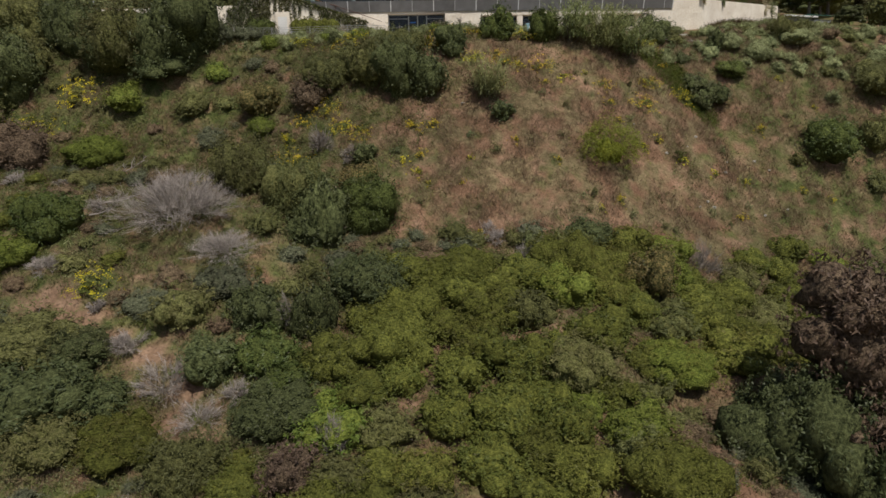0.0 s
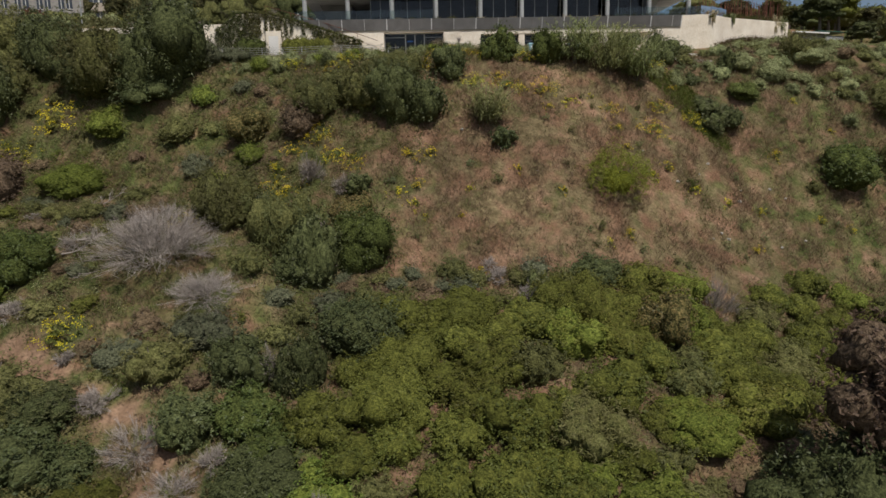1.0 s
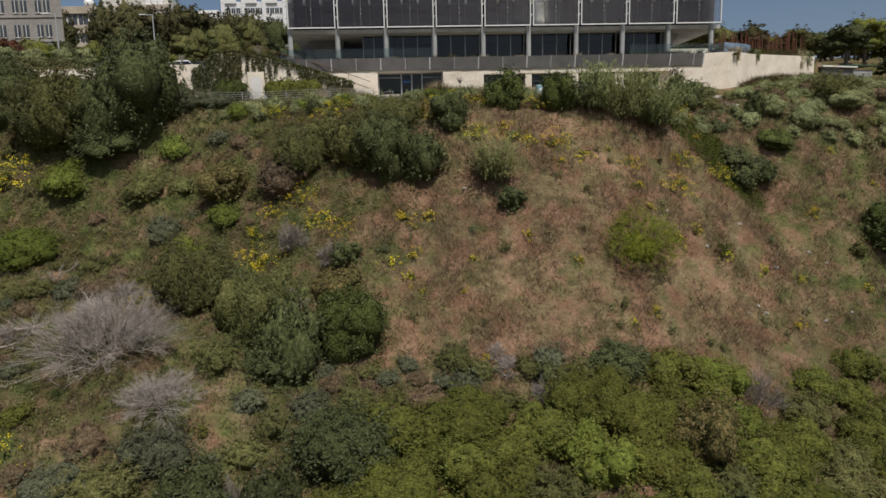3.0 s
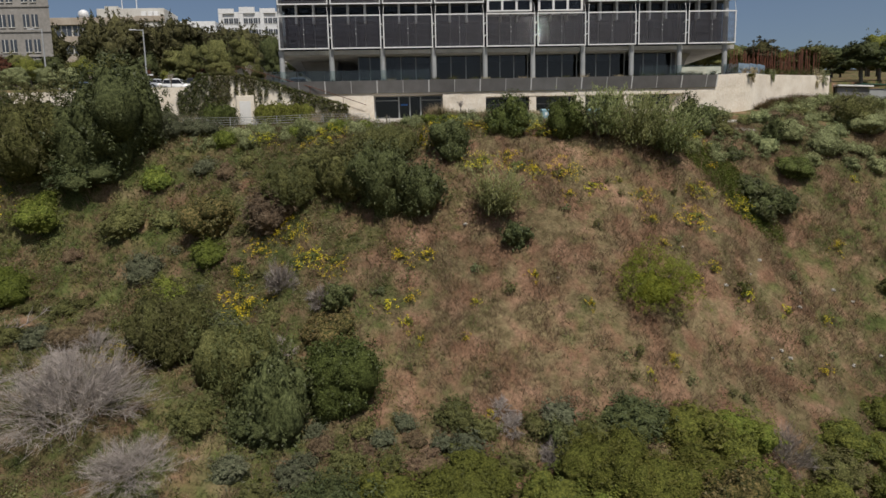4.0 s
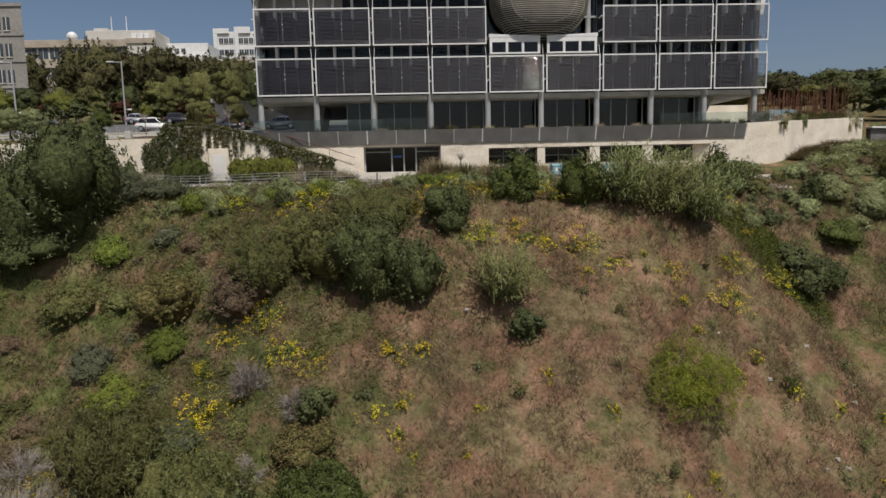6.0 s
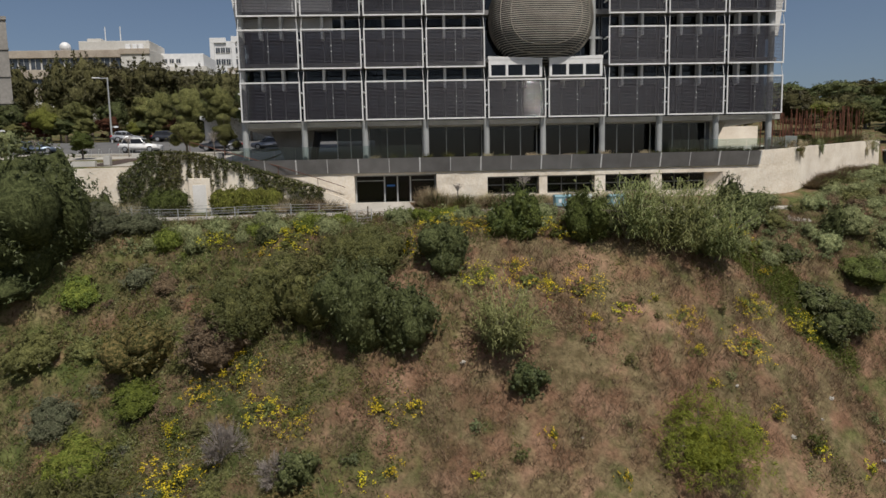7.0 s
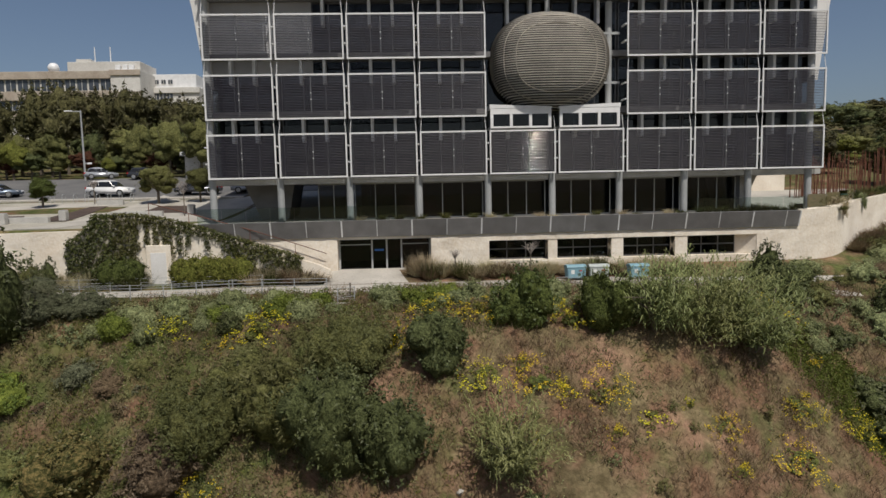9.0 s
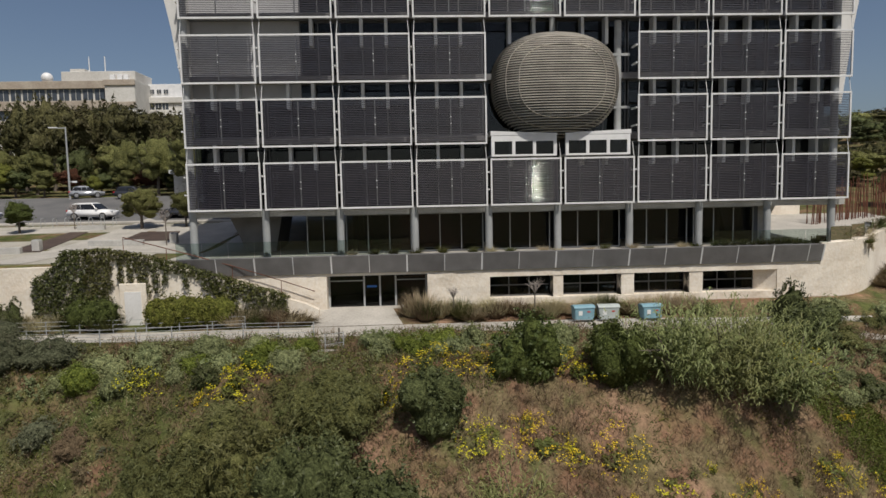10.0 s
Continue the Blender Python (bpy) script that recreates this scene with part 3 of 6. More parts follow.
part("wall_panel", stone_face(30.4, 31.2, WY, WB, SPZ + 0.15, TERR + 0.12), M_stone, base)
part("reveal", prism([(WINS[-1][1] + 0.0, WB - 0.05), (WINS[-1][1] + 1.2, WY + 0.04), (WINS[-1][1] + 1.2, WB - 0.05)], WZ0 - 0.15, WZ1 + 0.1, "z"), M_stone, base)
for a, b in WINS:
    win = part("window", boxes((a, b, WB - 0.2, WB - 0.1, WZ0 - 0.15, WZ0 - 0.05), (a, b, WB - 0.2, WB - 0.1, WZ1, WZ1 + 0.1), (a, b, WB - 0.2, WB - 0.1, 0.5 * (WZ0 + WZ1) - 0.04, 0.5 * (WZ0 + WZ1) + 0.04), *[(a + (b - a) * k / 3 - 0.03, a + (b - a) * k / 3 + 0.03, WB - 0.21, WB - 0.09, WZ0 - 0.05, WZ1) for k in (1, 2)]), M_darkframe, base, "dark framed strip window")
    part("pane", boxes((a, b, WB - 0.16, WB - 0.14, WZ0 - 0.1, WZ1 + 0.05)), M_glass, win)
    # added backing whose dark colour stands for the unlit room
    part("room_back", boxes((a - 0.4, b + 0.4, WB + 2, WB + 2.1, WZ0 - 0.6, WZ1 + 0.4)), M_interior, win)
# entrance
ey = WB - 0.1
door_ = part("entrance", boxes((ENT0, ENT1, ey - 0.06, ey + 0.06, ENTZ - 0.08, ENTZ), (ENT0, 0.05, ey - 0.05, ey + 0.05, 1.66, 1.72), (2.25, ENT1, ey - 0.05, ey + 0.05, 1.66, 1.72), *[(x - 0.06, x + 0.06, ey - 0.06, ey + 0.06, -0.1, ENTZ - 0.08) for x in (ENT0 + 0.06, 0.12, 1.15, 2.18, ENT1 - 0.06)]), M_steel, base, "glazed entrance with double doors in grey frames")
for a, b in ((ENT0 + 0.12, 0.06), (0.18, 1.09), (1.21, 2.12), (2.24, ENT1 - 0.12)):
    part("pane", boxes((a, b, ey - 0.01, ey + 0.01, -0.08, ENTZ - 0.1)), M_glass, door_)
part("sign_bar", boxes((0.3, 0.95, ey - 0.03, ey - 0.02, 1.22, 1.36)), surface("blue_sign", (0.02, 0.10, 0.35), (0.03, 0.16, 0.5), 3, 0.5, 0), door_, "small blue door sign")
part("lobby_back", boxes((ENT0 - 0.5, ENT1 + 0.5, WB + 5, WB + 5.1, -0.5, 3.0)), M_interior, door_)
# metal spandrel with its joints
for k in range(18):
    x = bay(0) - 0.6 + 0.5 * MOD * k
    w = min(0.5 * MOD, 30.35 - x)
    if w < 0.3:
        break
    part("spandrel_panel", prism([(WY - 0.12, SPZ), (WY - 0.45, TERR + 0.06), (WY + 0.25, TERR + 0.06), (WY + 0.25, SPZ)], x + 0.02, x + w - 0.03, "x"), M_zinc, building, "dark grey folded metal spandrel sheet")
    wide = 0.05 if k % 2 else 0.022
    part("joint_strip", prism([(WY - 0.135, SPZ + 0.02), (WY - 0.465, TERR + 0.05), (WY - 0.36, TERR + 0.05), (WY - 0.03, SPZ + 0.02)], x + w - 0.005 - wide, x + w - 0.005 + wide, "x"), M_white, building)
terrace = thing("terrace", "pale paved terrace under the raised building", "terrace", kind="structure")
part("terrace_slab", boxes((-12.4, 31.2, WY + 0.3, FY + 6.0, TERR - 0.35, TERR)), M_paving, terrace, "pale paving")

# ---------------------------------------------------------------- walls along the path
def ribbon_wall(name, line, z0, z1, thick, mat, parent, step_noise=0.03, label=""):
    """A wall along a line of (x, y) points; z0 and z1 give foot and top along it."""
    bm = bmesh.new()
    n = len(line)
    cols = []
    for i, (x, y) in enumerate(line):
        a, b = line[max(0, i - 1)], line[min(n - 1, i + 1)]
        d = Vector((b[0] - a[0], b[1] - a[1], 0)).normalized()
        nrm = Vector((d.y, -d.x, 0))
        u = i / (n - 1)
        lo, hi = z0(u), z1(u)
        col = []
        rows_ = 12
        for j in range(rows_ + 1):
            z = lo + (hi - lo) * j / rows_
            w = step_noise * (noise.noise((x * 1.2, y * 1.2, z * 1.3)) + 0.5 * noise.noise((x * 4, y * 4, z * 4)))
            p = Vector((x, y, z)) + nrm * w
            col.append(bm.verts.new(p))
        q = Vector((x, y, 0)) - nrm * thick
        col.append(bm.verts.new((q.x, q.y, hi)))
        col.append(bm.verts.new((q.x, q.y, lo)))
        cols.append(col)
    k = len(cols[0])
    for i in range(n - 1):
        for j in range(k):
            bm.faces.new((cols[i][j], cols[i + 1][j], cols[i + 1][(j + 1) % k], cols[i][(j + 1) % k]))
    bm.faces.new(cols[0][::-1])
    bm.faces.new(cols[-1])
    bmesh.ops.recalc_face_normals(bm, faces=bm.faces)
    return part(name, bm, mat, parent, label)


def strip(name, rows_, mat, parent, label="", lift=0.03, depth=0.3):
    """A paved strip: rows_ are pairs of edge points (x, y) on the ground."""
    bm = bmesh.new()
    k = max(1, int(max(math.dist(a, b) for a, b in rows_) / 1.5))
    rows_ = [[(a[0] + (b[0] - a[0]) * q / k, a[1] + (b[1] - a[1]) * q / k) for q in range(k + 1)] for a, b in rows_]
    top = [[bm.verts.new((x, y, height(x, y) + lift)) for x, y in pair] for pair in rows_]
    low = [[bm.verts.new((x, y, height(x, y) + lift - depth)) for x, y in (pair[0], pair[-1])] for pair in rows_]
    for i in range(len(rows_) - 1):
        for q in range(k):
            bm.faces.new((top[i][q], top[i][q + 1], top[i + 1][q + 1], top[i + 1][q]))
        bm.faces.new((top[i][0], top[i + 1][0], low[i + 1][0], low[i][0]))
        bm.faces.new((top[i][-1], low[i][1], low[i + 1][1], top[i + 1][-1]))
    bmesh.ops.recalc_face_normals(bm, faces=bm.faces)
    return part(name, bm, mat, parent, label)


east = [(31.2 + 0.4 * i, wall_line(31.2 + 0.4 * i) + 0.05) for i in range(48)]
ribbon_wall("wall_panel", east, lambda u: -2.0 + 2.2 * u, lambda u: TERR + 0.12 + 1.1 * u, 0.7, M_stone, base, label="rough pale limestone wall curving away")
west = [(-60 + 0.5 * i, 76.85) for i in range(97)]
ribbon_wall("wall_panel", west, lambda u: -1.0, lambda u: 3.05 + 0.12 * math.sin(u * 9), 0.7, M_stone, base, label="rough pale limestone wall")
# sloping stair wall beside the entrance
STAIR = [(-21.5, -0.9), (-2.6, -0.9), (-2.6, 0.2), (-3.4, 0.6), (-5.0, 1.1), (-7.9, 2.05), (-10.6, 2.95), (-13.4, 3.75), (-15.4, 4.05), (-17.8, 4.0), (-18.8, 2.8), (-21.5, 1.2)]
part("stair_wall", prism(STAIR, 75.9, 76.35), M_stone, base, "pale stone stair wall with a sloping top")
stair_rail = thing("stair_rail", "thin brown steel handrail beside the sloping stair", "handrail", pose(0, 0, 0))
_run = [(-14.6, 4.95), (-12.0, 4.2), (-8.0, 3.0), (-5.0, 2.0), (-2.9, 1.25)]
for (xa, za), (xb, zb) in zip(_run, _run[1:]):
    part("rail", rod(bmesh.new(), (xa, 76.7, za), (xb, 76.7, zb), 0.03, n=6), M_rust, stair_rail)
    part("post", rod(bmesh.new(), (xa, 76.7, za - 1.1), (xa, 76.7, za - 0.02), 0.022, n=6), M_rust, stair_rail)
part("white_pier", boxes((-14.5, -12.9, 75.5, 75.9, -0.9, 2.2), bevel=0.03), M_stone, base, "white rendered pier")
part("pier_panel", boxes((-14.2, -13.2, 75.47, 75.5, -0.7, 1.7), bevel=0.008), M_whitewall, base, "white service door")
path_ = thing("path", "pale concrete path along the wall", "path", kind="structure")
xs_ = [-60 + 2.0 * i for i in range(47)]
strip("path_slab", [((x, 72.35 + 1.0 * smooth_step(-4, -26, x)), (x, 74.35)) for x in xs_], M_paving, path_)

part("threshold", boxes((ENT0 + 0.02, ENT1 - 0.02, 77.0, WB + 5, -0.4, -0.02)), M_paving, path_, "pale lobby floor")
strip("entrance_apron", [((-2.9, y), (2.0 + 0.25 * (77 - y), y)) for y in (74.4, 75.2, 76, 76.6, 77.15)], M_paving, path_, "pale concrete entrance apron", 0.045)
for k in range(4):
    part("step", boxes((-2.0, -0.6, 72.4 - 0.42 * (k + 1), 72.4 - 0.42 * k, -1.3 - 0.15 * k, -0.62 - 0.17 * k), bevel=0.01), M_paving, path_, "concrete step")

# ---------------------------------------------------------------- plants
LEAF = {
    "dark": leafy("dark_evergreen_leaves", (0.063, 0.075, 0.029), (0.126, 0.142, 0.058), 0.5, 0.25),
    "olive": leafy("olive_feathery_leaves", (0.095, 0.098, 0.033), (0.185, 0.185, 0.069), 0.6, 0.25),
    "green": leafy("glossy_green_leaves", (0.054, 0.069, 0.018), (0.117, 0.140, 0.041), 0.45, 0.2),
    "lime": leafy("bright_green_sprays", (0.15, 0.163, 0.022), (0.31, 0.312, 0.045), 0.6, 0.1, 0.4),
    "mass": leafy("yellow_green_leaves", (0.085, 0.094, 0.020), (0.172, 0.180, 0.040), 0.55, 0.25, 0.3, 0.02),
    "greyg": leafy("grey_green_leaves", (0.162, 0.182, 0.084), (0.293, 0.314, 0.147), 0.7, 0.15),
    "reed": leafy("cane_leaves", (0.140, 0.155, 0.053), (0.325, 0.339, 0.138), 0.5, 0.15),
    "yellow": leafy("yellow_flowers", (0.36, 0.30, 0.012), (0.72, 0.59, 0.03), 0.6, 0.15, 0.2),
    "bronze": leafy("bronze_brown_leaves", (0.093, 0.066, 0.043), (0.220, 0.160, 0.106), 0.6, 0.15),
    "pine": leafy("pine_needles", (0.060, 0.058, 0.024), (0.124, 0.115, 0.051), 0.6, 0.25),
    "ivy": leafy("ivy_leaves", (0.049, 0.053, 0.016), (0.130, 0.133, 0.042), 0.45, 0.1),
    "straw": leafy("dry_straw_blades", (0.112, 0.080, 0.047), (0.222, 0.164, 0.099), 0.8, 0.1, 0.2),
    "hay": leafy("bleached_hay_blades", (0.135, 0.098, 0.056), (0.330, 0.252, 0.155), 0.8, 0.1, 0.25),
    "herb": leafy("green_herb_blades", (0.050, 0.062, 0.018), (0.135, 0.140, 0.045), 0.7, 0.1, 0.25),
    "purple": leafy("purple_grass_blades", (0.40, 0.34, 0.21), (0.62, 0.55, 0.37), 0.8, 0.1, 0.45),
    "lush": leafy("bright_herb_leaves", (0.094, 0.121, 0.022), (0.189, 0.219, 0.044), 0.6, 0.2, 0.3),
    "speckle": leafy("green_leaves_with_ochre_tips", (0.049, 0.056, 0.018), (0.215, 0.162, 0.065), 0.5, 0.12),
    "greyd": leafy("dusty_grey_green_leaves", (0.077, 0.085, 0.048), (0.160, 0.168, 0.101), 0.7, 0.2),
    "red": leafy("red_brown_leaves", (0.055, 0.022, 0.014), (0.12, 0.055, 0.03), 0.6, 0.15),
}
# per kind: leaf length, leaf width, droop, how far out of the crown sprays reach, outward bias
SHAPE = {
    "dark": (0.19, 0.105, 0.1, 1.10, 0.6), "olive": (0.27, 0.066, 0.45, 1.22, 0.4), "green": (0.17, 0.115, 0.0, 1.06, 0.7), "lime": (0.34, 0.040, -0.4, 1.38, 0.3),
    "mass": (0.165, 0.088, 0.1, 1.14, 0.5), "greyg": (0.15, 0.085, 0.0, 1.10, 0.5), "reed": (0.80, 0.060, 0.35, 1.0, 0.2), "straw": (0.30, 0.045, -0.3, 1.2, 0.3), "yellow": (0.075, 0.066, 0.0, 1.2, 0.8),
    "bronze": (0.22, 0.085, 0.4, 1.20, 0.4), "pine": (0.38, 0.12, -0.1, 1.12, 0.5), "ivy": (0.2, 0.15, 0.4, 1.0, 0.8), "red": (0.24, 0.13, 0.2, 1.12, 0.6),
    "lush": (0.20, 0.085, 0.0, 1.12, 0.5), "speckle": (0.15, 0.105, 0.0, 1.05, 0.7), "greyd": (0.17, 0.075, 0.1, 1.18, 0.5),
}


def unit(v):
    return v / np.maximum(np.linalg.norm(v, axis=1, keepdims=True), 1e-6)


def ico(level):
    bm = bmesh.new()
    bmesh.ops.create_icosphere(bm, subdivisions=level, radius=1.0)
    v = np.array([q.co[:] for q in bm.verts])
    f = np.array([[q.index for q in g.verts] for g in bm.faces])
    bm.free()
    return v, f


BALLS = {-1: ico(2), 0: ico(3)}


def lumpy(d, seed, rough_=1.0):
    """How far an uneven crown reaches in the directions d."""
    r = [1 + rough_ * (0.36 * noise.noise((a * 1.4 + seed, b * 1.4, c * 1.4)) + 0.26 * noise.noise((a * 3.4, b * 3.4 + seed, c * 3.4)) + 0.12 * noise.noise((a * 8.5, b * 8.5, c * 8.5 + seed))) for a, b, c in d]
    return np.array(r)[:, None]


def blob(centre, size, n, rng, rough_=1.0, low=-0.2, ball=0, reach=1.1, per=7, tuft=0.16):
    """One uneven mass of leaves in tufts: leaf places, the way out at each, and the heart's vertices and faces."""
    seed = rng.uniform(0, 90)
    m = max(3, n // per)
    d = unit(rng.normal(size=(int(m * 2.4) + 12, 3)))
    d = d[d[:, 2] > low][:m]
    size, centre = np.array(size), np.array(centre)
    far = np.where(rng.uniform(0, 1, (len(d), 1)) < 0.25, rng.uniform(1.0, reach, (len(d), 1)), rng.uniform(0.80, 1.02, (len(d), 1)))
    spot = centre + d * size * lumpy(d, seed, rough_) * far
    away = unit(d / size)
    e = unit(rng.normal(size=(len(d) * per, 3)) + np.repeat(away, per, axis=0) * 0.7)
    pos = np.repeat(spot, per, axis=0) + e * tuft * rng.uniform(0.25, 1.15, (len(e), 1))
    out = unit(np.repeat(away, per, axis=0) * 0.6 + e)
    hv, hf = BALLS[ball]
    verts = centre + hv * size * lumpy(hv, seed, rough_) * rng.uniform(0.72, 0.88, (len(hv), 1))
    return pos, out, verts, hf


def leaf_mesh(name, pos, out, length, width, droop, bias, rng, mat, lumps=None):
    """Pointed leaves at pos, turned towards out as far as bias says; lumps (vertices, faces) are the closed core behind
    them, in MASS colours.
    """
    n = len(pos)
    nrm = unit(out * bias + rng.normal(size=(n, 3)) * 0.5 + np.array((0, 0, 0.3)))
    t = rng.normal(size=(n, 3)) + out * 0.8 + np.array((0, 0, -1.0)) * droop * 1.6
    t = unit(t - nrm * np.sum(t * nrm, axis=1, keepdims=True))
    s = np.cross(nrm, t)
    ln = length * rng.uniform(0.6, 1.25, (n, 1))
    wd = width * rng.uniform(0.7, 1.2, (n, 1))
    a = pos - t * ln * 0.42
    v = np.stack((a + s * wd * 0.5, pos + t * ln * 0.58, a - s * wd * 0.5), axis=1).reshape(-1, 3)
    idx = np.arange(n * 3, dtype=np.int32)
    start, verts = np.arange(0, n * 3, 3, dtype=np.int32), [v]
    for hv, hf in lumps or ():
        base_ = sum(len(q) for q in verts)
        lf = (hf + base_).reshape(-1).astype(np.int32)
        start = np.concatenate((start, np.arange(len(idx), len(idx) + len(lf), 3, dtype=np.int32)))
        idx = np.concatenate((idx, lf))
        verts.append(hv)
    v = np.concatenate(verts)
    me = bpy.data.meshes.new(name)
    me.vertices.add(len(v))
    me.vertices.foreach_set("co", v.astype(np.float32).ravel())
    me.loops.add(len(idx))
    me.loops.foreach_set("vertex_index", idx)
    me.polygons.add(len(start))
    me.polygons.foreach_set("loop_start", start)
    me.materials.append(mat)
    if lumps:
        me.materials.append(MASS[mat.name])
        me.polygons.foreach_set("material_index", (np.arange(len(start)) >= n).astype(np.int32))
    me.update(calc_edges=True)
    return me


LEAVES = {1.0: 300, 2.2: 920, 4.0: 2500, 6.5: 5600}


def crown_points(w, h, rng, kind):
    """Leaf places on an uneven dome, w wide and h high, that reaches down to the ground."""
    n = int(LEAVES[w] * {"lime": 1.5, "yellow": 0.55}.get(kind, 1.0))
    side = 1 if w < 2 else 4 if w < 3 else 7 if w < 5 else 12
    rough_ = {"lime": 1.2, "olive": 1.1, "green": 0.8, "dark": 0.9, "speckle": 0.6}.get(kind, 1.0)
    reach, tuft = SHAPE[kind][3], 0.09 + 0.028 * w
    groups = [blob((0, 0, h * 0.2), (w * 0.42, w * 0.42, h * 0.66), int(n * 0.45), rng, rough_, -0.3, 0, reach, 9, tuft)]
    for q in range(side):
        a = math.tau * q / side + rng.uniform(-0.5, 0.5)
        s, far = rng.uniform(0.15, 0.27), rng.uniform(0.16, 0.34)
        groups.append(blob((math.cos(a) * w * far, math.sin(a) * w * far, h * rng.uniform(0.1, 0.62) * (1.2 - far)), (w * s, w * s, h * rng.uniform(0.3, 0.5)), int(n * 0.55 / side), rng, rough_, -0.25, -1, reach, 9, tuft))
    pos = np.concatenate([g[0] for g in groups])
    out = np.concatenate([g[1] for g in groups])
    wide, top = np.percentile(np.hypot(pos[:, 0], pos[:, 1]), 95), np.percentile(pos[:, 2], 97)
    fit_ = np.array((0.5 * w / wide, 0.5 * w / wide, h / top))
    pos = pos * fit_
    keep = pos[:, 2] > -0.3 * h
    tips = pos[rng.integers(0, len(pos), 9)] * 0.9
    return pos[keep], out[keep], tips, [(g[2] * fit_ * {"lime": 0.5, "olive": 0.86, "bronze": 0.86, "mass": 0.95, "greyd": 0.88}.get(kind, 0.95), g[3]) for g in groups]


def branches(bm, w, h, tips, rng, r=0.05, n=4):
    """Tapered stems from one foot towards the lumps of the crown."""
    for k in range(min(len(tips), 6)):
        p = Vector(tips[k]) * 0.92
        mid = Vector((p.x * 0.35, p.y * 0.35, p.z * 0.5)) + Vector(rng.normal(size=3) * 0.05 * w)
        rod(bm, (p.x * 0.05, p.y * 0.05, -0.25), mid, r, r * 0.65, n)
        rod(bm, mid, p, r * 0.65, r * 0.2, n)
    return bm


LIB = {}


def plant_kit(kind, size, variant):
    """Crown and stem meshes of one kind at one nominal width, built once."""
    key = (kind, size, variant)
    if key in LIB:
        return LIB[key]
    rng = np.random.default_rng(sum(map(ord, kind)) * 31 + int(size * 10) * 7 + variant)
    ln, wd, droop, _, bias = SHAPE[kind]
    h = size * {"reed": 0.95, "yellow": 0.5, "greyg": 0.6, "bronze": 0.8}.get(kind, 0.7)
    grow = {1.0: 0.72, 2.2: 0.85, 4.0: 1.0, 6.5: 1.12}[size]
    if kind == "reed":
        crown, tips = cane_mesh(size, h, ln, wd, rng)
    else:
        pos, out, tips, heart = crown_points(size, h, rng, kind)
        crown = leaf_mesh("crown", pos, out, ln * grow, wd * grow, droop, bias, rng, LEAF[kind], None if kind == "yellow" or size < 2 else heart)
    stems = mesh_of("stem", branches(bmesh.new(), size, h, tips, rng, 0.02 + 0.012 * size), M_bark)
    LIB[key] = (crown, stems, size, h)
    return LIB[key]


def cane_mesh(size, h, ln, wd, rng):
    """Arching canes: each stem bears long bent leaves that hang over to its own side."""
    n = int(45 + 26 * size)
    verts, faces, tips = [], [], []
    for i in range(n):
        foot = np.clip(rng.normal(size=2), -2, 2) * size * 0.15
        lean = foot * rng.uniform(0.3, 1.3) + rng.normal(size=2) * 0.15 * size
        top = h * rng.uniform(0.5, 1.08)
        side = math.atan2(lean[1], lean[0])
        place = lambda u: np.array((*(foot + lean * u * u), top * u * (1 - 0.16 * u ** 3)))
        tips.append(place(1.0))
        for q in range(15):
            u = 0.18 + 0.82 * q / 14
            p = place(u)
            a = side + rng.normal() * 1.0 + (1.5 if q % 2 else -1.5) * (1 - u)
            flat, up = np.array((math.cos(a), math.sin(a), 0.0)), np.array((0, 0, 1.0))
            l = ln * rng.uniform(0.6, 1.2) * (1.1 - 0.4 * u)
            mid = p + (flat * 0.55 + up * rng.uniform(0.35, 0.8)) * l * 0.5
            tip = mid + (flat * 0.75 + up * rng.uniform(-0.75, 0.2)) * l * 0.5
            s = np.array((-math.sin(a), math.cos(a), 0.0)) * wd * 0.5
            b = len(verts)
            verts += [p - s * 0.6, p + s * 0.6, mid - s, mid + s, tip]
            faces += [(b, b + 1, b + 3, b + 2), (b + 2, b + 3, b + 4)]
    me = bpy.data.meshes.new("crown")
    me.from_pydata([tuple(map(float, v)) for v in verts], [], faces)
    me.materials.append(LEAF["reed"])
    return me, np.array(tips[:9])


